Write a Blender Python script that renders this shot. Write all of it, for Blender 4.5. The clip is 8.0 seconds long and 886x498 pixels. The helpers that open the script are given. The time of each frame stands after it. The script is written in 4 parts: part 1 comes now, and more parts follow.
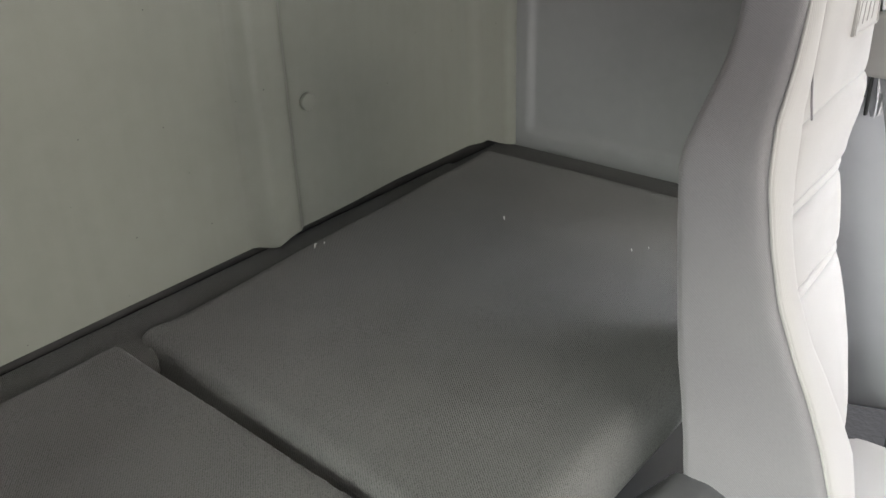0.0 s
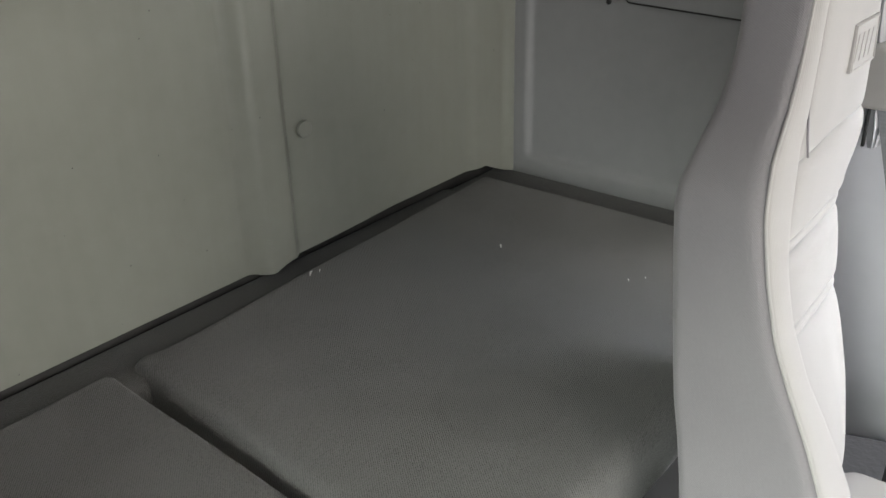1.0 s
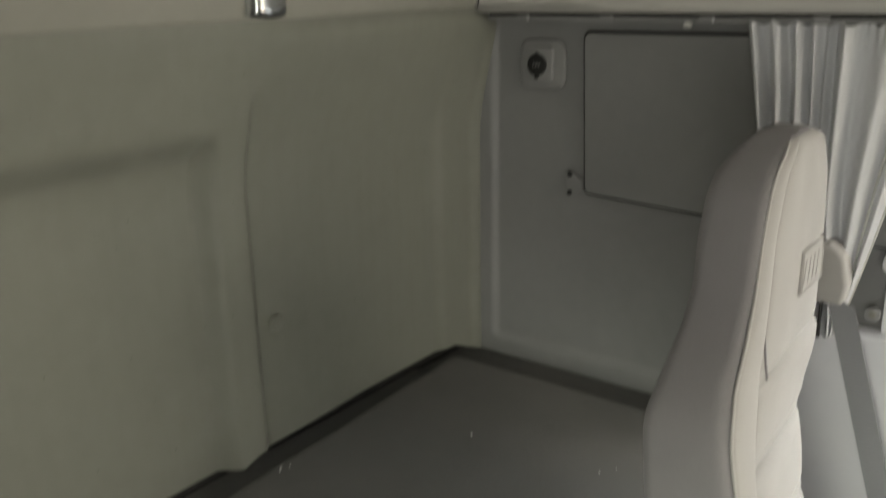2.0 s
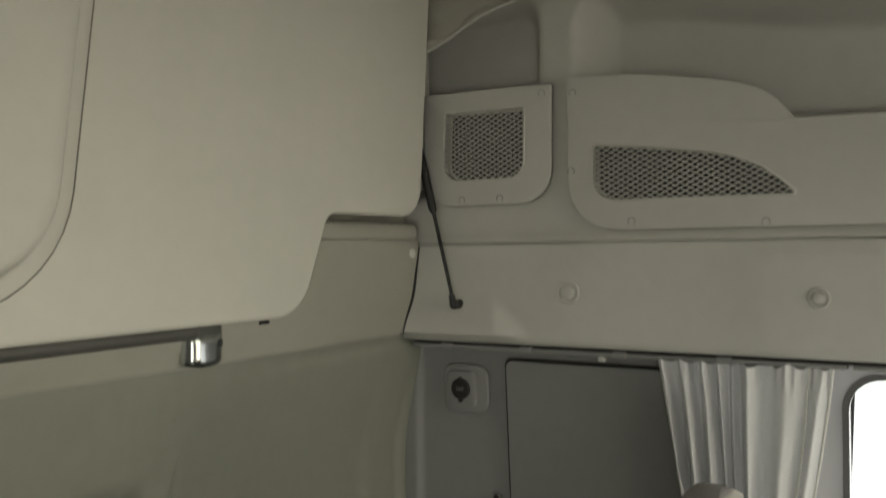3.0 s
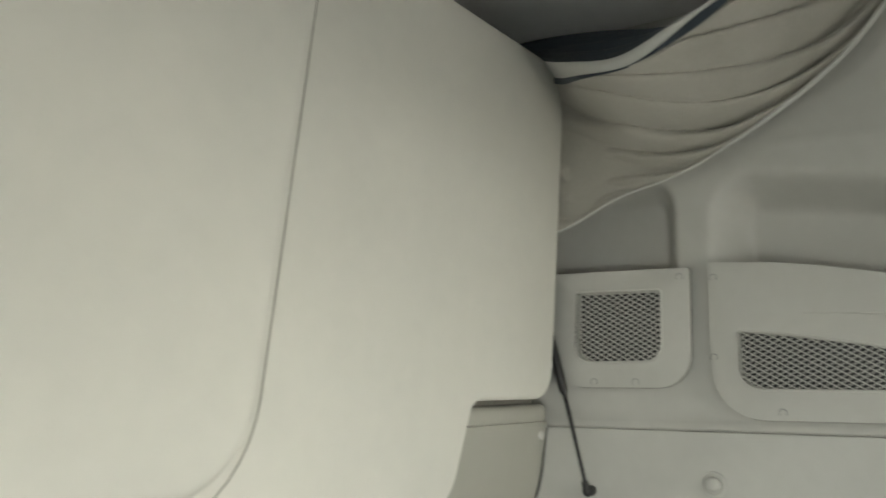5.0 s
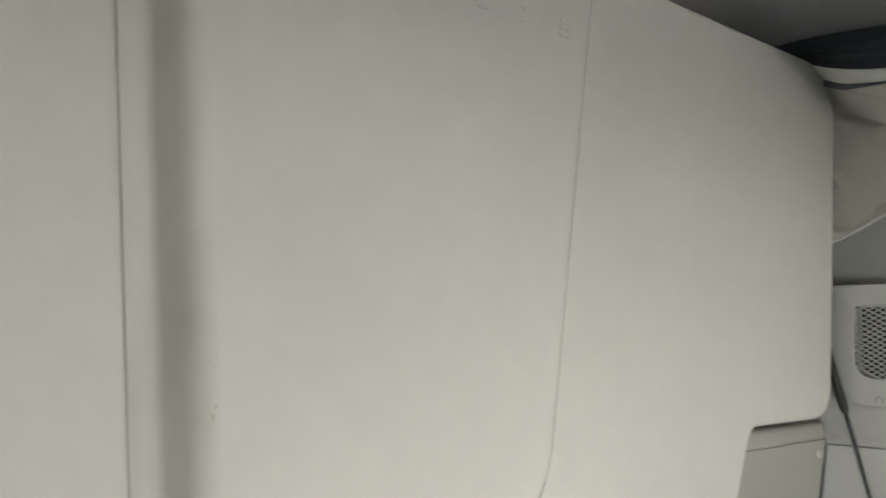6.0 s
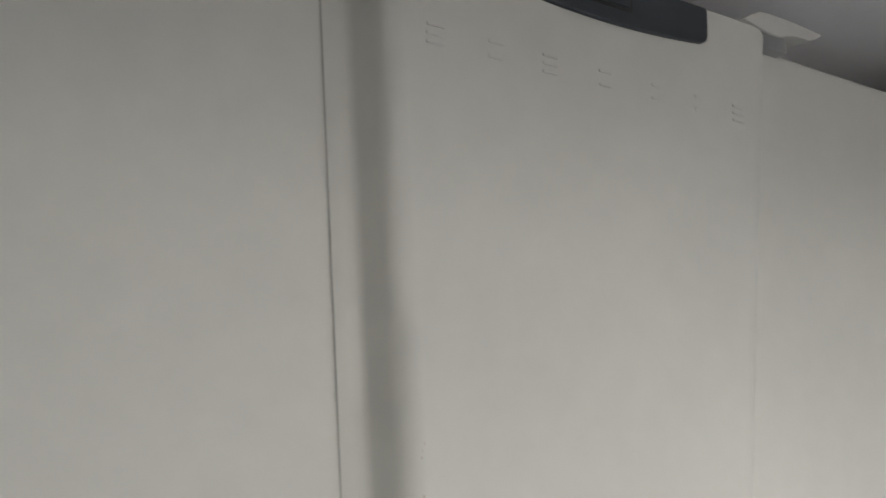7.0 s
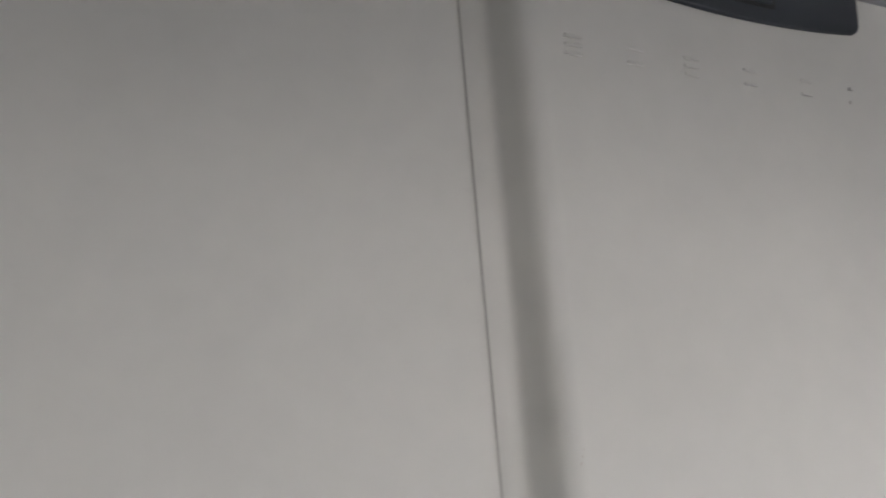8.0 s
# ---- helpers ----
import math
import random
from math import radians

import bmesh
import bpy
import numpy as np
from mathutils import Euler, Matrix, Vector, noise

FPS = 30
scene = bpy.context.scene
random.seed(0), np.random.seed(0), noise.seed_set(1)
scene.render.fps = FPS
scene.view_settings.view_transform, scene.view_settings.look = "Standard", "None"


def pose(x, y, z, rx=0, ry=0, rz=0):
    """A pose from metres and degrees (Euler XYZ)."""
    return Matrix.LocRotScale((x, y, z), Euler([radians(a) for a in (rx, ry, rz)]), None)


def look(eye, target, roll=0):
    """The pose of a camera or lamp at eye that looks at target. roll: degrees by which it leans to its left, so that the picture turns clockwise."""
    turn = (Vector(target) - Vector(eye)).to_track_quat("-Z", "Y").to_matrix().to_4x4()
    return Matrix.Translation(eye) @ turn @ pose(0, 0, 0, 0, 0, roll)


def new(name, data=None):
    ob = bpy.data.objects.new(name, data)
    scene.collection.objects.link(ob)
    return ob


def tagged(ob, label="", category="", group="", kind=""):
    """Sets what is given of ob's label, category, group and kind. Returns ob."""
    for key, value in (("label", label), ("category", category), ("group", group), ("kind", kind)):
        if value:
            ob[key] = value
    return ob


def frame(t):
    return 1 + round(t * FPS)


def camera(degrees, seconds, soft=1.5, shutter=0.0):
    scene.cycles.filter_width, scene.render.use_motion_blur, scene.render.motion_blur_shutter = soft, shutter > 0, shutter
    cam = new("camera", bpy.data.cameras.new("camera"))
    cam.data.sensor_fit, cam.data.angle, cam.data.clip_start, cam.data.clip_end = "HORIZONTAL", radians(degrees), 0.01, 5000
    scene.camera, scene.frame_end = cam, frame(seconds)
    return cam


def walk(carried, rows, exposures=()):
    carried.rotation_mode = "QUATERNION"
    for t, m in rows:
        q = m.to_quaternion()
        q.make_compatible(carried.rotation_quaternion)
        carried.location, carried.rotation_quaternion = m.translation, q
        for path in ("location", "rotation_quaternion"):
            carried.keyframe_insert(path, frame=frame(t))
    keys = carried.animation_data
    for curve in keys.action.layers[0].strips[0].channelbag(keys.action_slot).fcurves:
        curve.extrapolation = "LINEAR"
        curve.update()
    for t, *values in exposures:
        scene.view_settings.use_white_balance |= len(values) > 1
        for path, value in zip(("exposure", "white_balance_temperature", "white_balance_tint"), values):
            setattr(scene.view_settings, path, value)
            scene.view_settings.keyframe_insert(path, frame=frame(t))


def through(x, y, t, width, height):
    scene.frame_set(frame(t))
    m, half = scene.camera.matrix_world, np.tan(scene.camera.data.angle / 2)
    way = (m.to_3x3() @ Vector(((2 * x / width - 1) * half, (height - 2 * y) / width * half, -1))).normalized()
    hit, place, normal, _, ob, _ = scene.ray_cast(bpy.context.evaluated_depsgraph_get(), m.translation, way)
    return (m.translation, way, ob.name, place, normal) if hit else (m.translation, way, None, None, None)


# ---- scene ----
cam = camera(53.60, 8.0, soft=1.45, shutter=0.45)
PATH = [
    (0.0, (0.0854, -0.0979, 1.3019), (0.7673, 0.4774, 0.8501), -1.91),
    (0.5, (0.0855, -0.0998, 1.3015), (0.7698, 0.4823, 0.8623), -1.74),
    (1.0, (0.1004, -0.0938, 1.3160), (0.7893, 0.4862, 0.8812), -1.55),
    (1.2, (0.1048, -0.0921, 1.3225), (0.8007, 0.4866, 0.8975), -1.70),
    (2.3, (0.1029, -0.0700, 1.4635), (0.9027, 0.4949, 1.2607), -1.00),
    (2.5, (0.0839, -0.0577, 1.4974), (0.9129, 0.4847, 1.3618), -1.16),
    (3.0, (0.0784, -0.0729, 1.5304), (0.9314, 0.4491, 1.5308), -0.74),
    (3.5, (0.0615, -0.0639, 1.5439), (0.9171, 0.4491, 1.6134), -0.37),
    (4.0, (0.0306, -0.0322, 1.5657), (0.8875, 0.4679, 1.6910), -0.33),
    (4.2, (0.0064, -0.0056, 1.5787), (0.8673, 0.4851, 1.7130), -0.30),
    (5.3, (-0.0242, 0.0969, 1.6525), (0.7545, 0.7079, 1.7955), 0.62),
    (5.5, (-0.0592, 0.0695, 1.6809), (0.6747, 0.7377, 1.8026), 0.98),
    (6.0, (-0.0919, 0.1018, 1.7240), (0.5679, 0.8454, 1.8318), -0.30),
    (6.5, (-0.1210, 0.1037, 1.7290), (0.4638, 0.8985, 1.8910), -0.88),
    (7.0, (-0.1446, 0.1081, 1.7276), (0.3787, 0.9351, 1.9328), -0.91),
    (7.5, (-0.1455, 0.1035, 1.7152), (0.3141, 0.9604, 1.9486), -1.13),
    (8.0, (-0.1525, 0.1027, 1.6993), (0.2208, 0.9959, 1.9500), -1.45),
]
EXPOSURES = [(0.0, 0.24, 6900, 13), (1.2, 0.06, 6850, 12), (2.3, -0.36, 7850, 7), (3.0, -0.37, 7900, 5), (3.5, -0.13, 7850, 4), (4.2, 0.30, 7450, 2), (5.5, 0.53, 6950, 7), (6.5, 0.42, 6700, 11), (7.5, 0.34, 6520, 16), (8.0, 0.38, 6450, 18)]
walk(cam, [(t, look(eye, target, roll)) for t, eye, target, roll in PATH], EXPOSURES)

# ---- light ----
MID = 0.455            # the cab's middle line
world = bpy.data.worlds.new("world")
scene.world = world
world.use_nodes = True
sky = world.node_tree.nodes.new("ShaderNodeTexSky")
sky.sky_type, sky.sun_disc = "NISHITA", False
sky.sun_elevation, sky.sun_rotation = radians(48), radians(150)
world.node_tree.links.new(sky.outputs["Color"], world.node_tree.nodes["Background"].inputs["Color"])
world.node_tree.nodes["Background"].inputs["Strength"].default_value = 0.06

sun_data = bpy.data.lights.new("sun", "SUN")
sun_data.energy, sun_data.angle, sun_data.color = 1.0, radians(15), (1.0, 0.96, 0.9)
sun = new("sun", sun_data)
sun.matrix_world = look((0, 0, 6), (-1.6, 3.4, 2.6))


def window_lamp(name, eye, target, w, h, watts, colour, spread=180):
    """An added area lamp that stands in for daylight through a window or the doorway."""
    data = bpy.data.lights.new(name, "AREA")
    data.shape, data.size, data.size_y = "RECTANGLE", w, h
    data.energy, data.color, data.spread = watts, colour, radians(spread)
    ob = new(name, data)
    ob.matrix_world = look(eye, target)
    return ob


window_lamp("windscreen_light", (0.70, -4.2, 2.45), (MID, 0.0, 1.0), 4.0, 2.2, 96, (1.0, 0.98, 0.95))
window_lamp("windscreen_sky", (MID, -4.0, 3.6), (MID, 0.6, 0.8), 4.0, 1.0, 25, (0.90, 1.0, 0.95))
# added lamp aimed up at the bunk, standing in for ground bounce
window_lamp("windscreen_ground_light", (0.85, -1.27, 1.15), (0.72, 0.9, 1.75), 1.2, 0.4, 1.2, (1.0, 0.96, 0.90), 70)
window_lamp("door_window_light", (1.74, -0.36, 1.12), (0.3, 0.40, 1.25), 1.15, 0.75, 5.2, (0.80, 0.86, 1.0))
window_lamp("door_window_sky", (2.5, -0.7, 2.1), (1.1, 0.6, 0.7), 1.6, 0.8, 60, (0.82, 0.89, 1.0))
# added lamps at the unseen doorway, brightening bed, seat and side wall
window_lamp("open_door_light", (-0.70, -0.46, 0.95), (1.2, 0.2, 0.60), 1.15, 0.75, 1.1, (0.94, 1.0, 0.96), 95)
window_lamp("open_door_sky", (-2.6, -0.25, 1.95), (1.0, 0.42, 0.66), 1.2, 0.6, 196, (0.88, 1.0, 0.94))
window_lamp("open_door_level_light", (-2.6, -1.2, 0.9), (0.9, 0.3, 1.05), 1.4, 0.8, 34, (0.92, 0.97, 1.0))

# ---- materials ----
def nodes_of(name):
    m = bpy.data.materials.new(name)
    m.use_nodes = True
    t = m.node_tree
    return m, t, t.nodes["Principled BSDF"]


def node(t, kind, **values):
    n = t.nodes.new(kind)
    for k, v in values.items():
        n.inputs[k].default_value = v
    return n


def surface(name, low, high, rough=0.5, blotch=4.0, grain=900.0, bump=0.15, depth=0.0006, metal=0.0, sheen=0.0, speck=0.0, streak=0.0):
    """A painted, moulded or woven surface: colour that wanders at two scales, uneven gloss and a fine relief."""
    m, t, p = nodes_of(name)
    co = t.nodes.new("ShaderNodeTexCoord")
    big = node(t, "ShaderNodeTexNoise", Scale=blotch, Detail=4.0)
    fine = node(t, "ShaderNodeTexNoise", Scale=grain, Detail=2.0)
    mid = node(t, "ShaderNodeTexNoise", Scale=blotch * 13, Detail=3.0)
    for n in (big, fine, mid):
        t.links.new(co.outputs["Object"], n.inputs["Vector"])
    add = t.nodes.new("ShaderNodeMath")
    add.operation = "MULTIPLY_ADD"
    add.inputs[1].default_value = 0.35
    t.links.new(mid.outputs["Fac"], add.inputs[0])
    t.links.new(big.outputs["Fac"], add.inputs[2])
    ramp = t.nodes.new("ShaderNodeValToRGB")
    ramp.color_ramp.elements[0].position, ramp.color_ramp.elements[1].position = 0.42, 0.95
    ramp.color_ramp.elements[0].color, ramp.color_ramp.elements[1].color = (*low, 1), (*high, 1)
    t.links.new(add.outputs[0], ramp.inputs["Fac"])
    colour = ramp.outputs["Color"]
    if speck:
        dust = node(t, "ShaderNodeTexVoronoi", Scale=38.0)
        t.links.new(co.outputs["Object"], dust.inputs["Vector"])
        cut = t.nodes.new("ShaderNodeValToRGB")
        cut.color_ramp.elements[0].position, cut.color_ramp.elements[1].position = 0.028, 0.05
        cut.color_ramp.elements[0].color, cut.color_ramp.elements[1].color = (1, 1, 1, 1), (0, 0, 0, 1)
        t.links.new(dust.outputs["Distance"], cut.inputs["Fac"])
        some = node(t, "ShaderNodeMath", **{"Value": 0.5})
        some.operation = "MULTIPLY"
        pick = t.nodes.new("ShaderNodeMath")
        pick.operation = "GREATER_THAN"
        pick.inputs[1].default_value = 0.72
        sep = t.nodes.new("ShaderNodeSeparateColor")
        t.links.new(dust.outputs["Color"], sep.inputs["Color"])
        t.links.new(sep.outputs["Red"], pick.inputs[0])
        t.links.new(cut.outputs["Color"], some.inputs[0])
        t.links.new(pick.outputs[0], some.inputs[1])
        mix = t.nodes.new("ShaderNodeMix")
        mix.data_type = "RGBA"
        mix.inputs["B"].default_value = (speck, speck, speck * 0.95, 1)
        t.links.new(some.outputs[0], mix.inputs["Factor"])
        t.links.new(colour, mix.inputs["A"])
        colour = mix.outputs["Result"]
    if streak:   # faint upright runs of dirt
        runs = t.nodes.new("ShaderNodeMapping")
        runs.inputs["Scale"].default_value = (55.0, 55.0, 3.0)
        t.links.new(co.outputs["Object"], runs.inputs["Vector"])
        dirt = node(t, "ShaderNodeTexNoise", Scale=1.0, Detail=3.0)
        t.links.new(runs.outputs["Vector"], dirt.inputs["Vector"])
        level = t.nodes.new("ShaderNodeMapRange")
        level.inputs["From Min"].default_value, level.inputs["From Max"].default_value = 0.3, 0.7
        level.inputs["To Min"].default_value, level.inputs["To Max"].default_value = 1.0 - streak, 1.0
        t.links.new(dirt.outputs["Fac"], level.inputs["Value"])
        wash = t.nodes.new("ShaderNodeMix")
        wash.data_type, wash.blend_type = "RGBA", "MULTIPLY"
        wash.inputs["Factor"].default_value = 1.0
        t.links.new(colour, wash.inputs["A"])
        t.links.new(level.outputs["Result"], wash.inputs["B"])
        colour = wash.outputs["Result"]
    t.links.new(colour, p.inputs["Base Color"])
    gloss = t.nodes.new("ShaderNodeMapRange")
    gloss.inputs["To Min"].default_value, gloss.inputs["To Max"].default_value = max(0.05, rough - 0.08), min(1, rough + 0.08)
    t.links.new(mid.outputs["Fac"], gloss.inputs["Value"])
    t.links.new(gloss.outputs["Result"], p.inputs["Roughness"])
    b = node(t, "ShaderNodeBump", Strength=bump, Distance=depth)
    t.links.new(fine.outputs["Fac"], b.inputs["Height"])
    t.links.new(b.outputs["Normal"], p.inputs["Normal"])
    p.inputs["Metallic"].default_value = metal
    p.inputs["Sheen Weight"].default_value = sheen
    return m


def woven(name, low, high, rib=(500, 1400), rough=0.9, strength=0.5, turn=0.0, blotch=5.0, depth=0.0008, contrast=0.16, tilt=(0.2, 0.1), distort=1.2, weave=0.6, through=0.0, ribs=1.0, ring=None):
    """Cloth: a twill of fine ribs in the relief and in the colour, with worn and dusty patches."""
    m, t, p = nodes_of(name)
    co = t.nodes.new("ShaderNodeTexCoord")
    rot = t.nodes.new("ShaderNodeMapping")
    rot.inputs["Rotation"].default_value = (*tilt, turn)
    t.links.new(co.outputs["Object"], rot.inputs["Vector"])
    waves = []
    for axis, scale in zip("XY", rib):
        w = node(t, "ShaderNodeTexWave", Scale=scale / 6.28, Distortion=distort, Detail=1.0)
        w.bands_direction = axis
        t.links.new(rot.outputs["Vector"], w.inputs["Vector"])
        waves.append(w)
    both = t.nodes.new("ShaderNodeMath")
    both.operation = "MULTIPLY_ADD"
    both.inputs[1].default_value = weave
    t.links.new(waves[1].outputs["Fac"], both.inputs[0])
    t.links.new(waves[0].outputs["Fac"], both.inputs[2])
    big = node(t, "ShaderNodeTexNoise", Scale=blotch, Detail=5.0)
    t.links.new(co.outputs["Object"], big.inputs["Vector"])
    grain = node(t, "ShaderNodeTexNoise", Scale=420.0, Detail=4.0)
    t.links.new(co.outputs["Object"], grain.inputs["Vector"])
    knit = t.nodes.new("ShaderNodeMath")
    knit.operation = "MULTIPLY_ADD"
    knit.inputs[1].default_value = 1.6
    t.links.new(grain.outputs["Fac"], knit.inputs[0])
    soft_rib = t.nodes.new("ShaderNodeMath")
    soft_rib.operation = "MULTIPLY"
    soft_rib.inputs[1].default_value = ribs
    t.links.new(both.outputs[0], soft_rib.inputs[0])
    t.links.new(soft_rib.outputs[0], knit.inputs[2])
    both = knit
    fac = t.nodes.new("ShaderNodeMath")
    fac.operation = "MULTIPLY_ADD"
    fac.inputs[1].default_value = contrast
    t.links.new(both.outputs[0], fac.inputs[0])
    calm = t.nodes.new("ShaderNodeMapRange")
    calm.inputs["To Min"].default_value, calm.inputs["To Max"].default_value = 0.30, 0.70
    t.links.new(big.outputs["Fac"], calm.inputs["Value"])
    t.links.new(calm.outputs["Result"], fac.inputs[2])
    ramp = t.nodes.new("ShaderNodeValToRGB")
    ramp.color_ramp.elements[0].position, ramp.color_ramp.elements[1].position = 0.23 + contrast * (0.8 + ribs * (1 + weave) / 2), 0.77 + contrast * (0.8 + ribs * (1 + weave) / 2)
    ramp.color_ramp.elements[0].color, ramp.color_ramp.elements[1].color = (*low, 1), (*high, 1)
    t.links.new(fac.outputs[0], ramp.inputs["Fac"])
    colour = ramp.outputs["Color"]
    if ring:   # the faint tide mark of a dried stain: centre and radius
        warp = node(t, "ShaderNodeTexNoise", Scale=14.0, Detail=3.0)
        t.links.new(co.outputs["Object"], warp.inputs["Vector"])
        away = t.nodes.new("ShaderNodeVectorMath")
        away.operation = "DISTANCE"
        away.inputs[1].default_value = ring[0]
        t.links.new(co.outputs["Object"], away.inputs[0])
        wide = t.nodes.new("ShaderNodeMath")
        wide.operation = "MULTIPLY_ADD"
        wide.inputs[1].default_value = 0.045
        t.links.new(warp.outputs["Fac"], wide.inputs[0])
        t.links.new(away.outputs["Value"], wide.inputs[2])
        mark = t.nodes.new("ShaderNodeValToRGB")
        r = ring[1] + 0.022
        for spot, grey in ((r - 0.030, 0.985), (r - 0.010, 0.975), (r, 0.915), (r + 0.008, 1.0)):
            e = mark.color_ramp.elements.new(spot)
            e.color = (grey, grey, grey, 1)
        mark.color_ramp.elements[0].color = (0.985, 0.985, 0.985, 1)
        mark.color_ramp.elements[-1].color = (1, 1, 1, 1)
        t.links.new(wide.outputs[0], mark.inputs["Fac"])
        mul = t.nodes.new("ShaderNodeMix")
        mul.data_type, mul.blend_type = "RGBA", "MULTIPLY"
        mul.inputs["Factor"].default_value = 1.0
        t.links.new(colour, mul.inputs["A"])
        t.links.new(mark.outputs["Color"], mul.inputs["B"])
        colour = mul.outputs["Result"]
    t.links.new(colour, p.inputs["Base Color"])
    b = node(t, "ShaderNodeBump", Strength=strength, Distance=depth)
    t.links.new(both.outputs[0], b.inputs["Height"])
    t.links.new(b.outputs["Normal"], p.inputs["Normal"])
    p.inputs["Roughness"].default_value = rough
    p.inputs["Sheen Weight"].default_value = 0.15
    if through:   # thin cloth that lets light through
        thin = t.nodes.new("ShaderNodeBsdfTranslucent")
        t.links.new(ramp.outputs["Color"], thin.inputs["Color"])
        mix = t.nodes.new("ShaderNodeMixShader")
        mix.inputs[0].default_value = through
        t.links.new(p.outputs["BSDF"], mix.inputs[1])
        t.links.new(thin.outputs["BSDF"], mix.inputs[2])
        t.links.new(mix.outputs[0], t.nodes["Material Output"].inputs["Surface"])
    return m


# one vinyl in two tones: wall darkened for shade, shelf edge paler as lit
MAT_REAR_SHADED = surface("vinyl_wall_shaded", (0.212, 0.216, 0.189), (0.256, 0.261, 0.229), 0.40, 2.5, 500, 0.25, 0.0005, speck=0.06, streak=0.035)
MAT_REAR_LIT = surface("vinyl_wall_lit", (0.300, 0.297, 0.264), (0.352, 0.348, 0.312), 0.45, 2.5, 700, 0.2)
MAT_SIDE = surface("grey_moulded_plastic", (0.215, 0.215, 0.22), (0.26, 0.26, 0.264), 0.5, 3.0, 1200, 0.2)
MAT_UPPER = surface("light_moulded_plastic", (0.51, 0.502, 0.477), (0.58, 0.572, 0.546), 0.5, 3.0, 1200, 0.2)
MAT_BUNK = surface("bunk_plastic", (0.55, 0.545, 0.51), (0.63, 0.617, 0.572), 0.55, 2.2, 1500, 0.12)
MAT_CEIL = surface("ceiling_lining", (0.77, 0.77, 0.785), (0.84, 0.84, 0.85), 0.7, 3.0, 900, 0.25)
MAT_DARK = surface("dark_plastic", (0.018, 0.022, 0.028), (0.03, 0.036, 0.044), 0.45, 8.0, 1500, 0.2)
MAT_BLACK = surface("black_rubber", (0.010, 0.010, 0.011), (0.02, 0.02, 0.02), 0.5, 10.0, 900, 0.2)
# near-black for gaps, with their shade put into the colour
MAT_GAP = surface("shadow_gap_black", (0.02, 0.02, 0.02), (0.035, 0.034, 0.032), 0.9, 10.0, 600, 0.3)
MAT_SHELL = surface("seat_shell_plastic", (0.10, 0.10, 0.105), (0.14, 0.14, 0.145), 0.5, 8.0, 1300, 0.3)
MAT_CHROME = surface("chrome", (0.42, 0.44, 0.45), (0.56, 0.57, 0.57), 0.18, 10.0, 300, 0.05, metal=1.0)
MAT_ROD = surface("black_steel", (0.02, 0.02, 0.022), (0.035, 0.035, 0.036), 0.28, 14.0, 600, 0.1)
MAT_TUBE = surface("grey_tube", (0.06, 0.06, 0.057), (0.10, 0.10, 0.095), 0.45, 12.0, 700, 0.1)
MAT_BED = woven("mattress_twill", (0.044, 0.043, 0.042), (0.148, 0.145, 0.141), (760, 1100), 0.92, 1.0, 0.693, ribs=0.5, contrast=0.43, tilt=(0, 0), distort=1.6, weave=0.35, ring=((-0.205, -0.170, 0.113), 0.078))
MAT_LEDGE = woven("dark_ledge_cloth", (0.048, 0.048, 0.045), (0.094, 0.093, 0.088), (900, 1300), 0.92, 0.8, 0.3)
MAT_SEAT = woven("seat_side_twill", (0.190, 0.178, 0.189), (0.262, 0.248, 0.260), (1300, 1500), 0.9, 0.35, 0.7, contrast=0.15, tilt=(0.8, 0.1), distort=0.5, weave=0.3)
MAT_PAD = woven("seat_pad_cloth", (0.37, 0.355, 0.345), (0.44, 0.425, 0.412), (900, 900), 0.9, 0.12, contrast=0.04, weave=0.2)
MAT_TRIM = surface("pillar_plastic", (0.64, 0.64, 0.69), (0.70, 0.70, 0.75), 0.5, 3.0, 1300, 0.2)
MAT_CURTAIN = surface("curtain_cloth", (0.43, 0.413, 0.372), (0.515, 0.495, 0.452), 0.9, 9.0, 420, 0.5, 0.001, sheen=0.2)
MAT_WINDOW_CLOTH = woven("window_curtain_cloth", (0.74, 0.745, 0.78), (0.82, 0.825, 0.85), (2200, 2200), 0.92, 0.25, through=0.15)
MAT_HEM = woven("pale_hem_cloth", (0.62, 0.62, 0.60), (0.72, 0.72, 0.69), (2200, 2200), 0.9, 0.2)
MAT_NAVY = woven("navy_cloth", (0.036, 0.048, 0.062), (0.062, 0.079, 0.101), (1800, 1800), 0.9, 0.3)
MAT_FLOOR = surface("rubber_floor_mat", (0.03, 0.03, 0.032), (0.05, 0.05, 0.052), 0.7, 5.0, 500, 0.4)
MAT_GROUND = surface("asphalt", (0.045, 0.045, 0.046), (0.075, 0.074, 0.072), 0.9, 0.4, 60, 0.5, 0.01)
MAT_BELT = woven("belt_webbing", (0.20, 0.20, 0.22), (0.27, 0.27, 0.29), (2600, 900), 0.7, 0.3)
MAT_SCUFF = surface("brown_scuff", (0.44, 0.38, 0.33), (0.52, 0.46, 0.41), 0.7, 60.0, 900, 0.1)
MAT_MESH = surface("speaker_cloth", (0.30, 0.285, 0.255), (0.35, 0.335, 0.305), 0.8, 12.0, 900, 0.3)
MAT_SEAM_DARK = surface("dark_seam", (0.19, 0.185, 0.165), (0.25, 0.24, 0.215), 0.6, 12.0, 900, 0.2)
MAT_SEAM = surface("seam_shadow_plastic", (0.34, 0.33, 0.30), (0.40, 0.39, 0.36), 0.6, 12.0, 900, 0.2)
MAT_WHITE = surface("white_print", (0.5, 0.5, 0.48), (0.6, 0.6, 0.58), 0.6, 20.0, 900, 0.05)


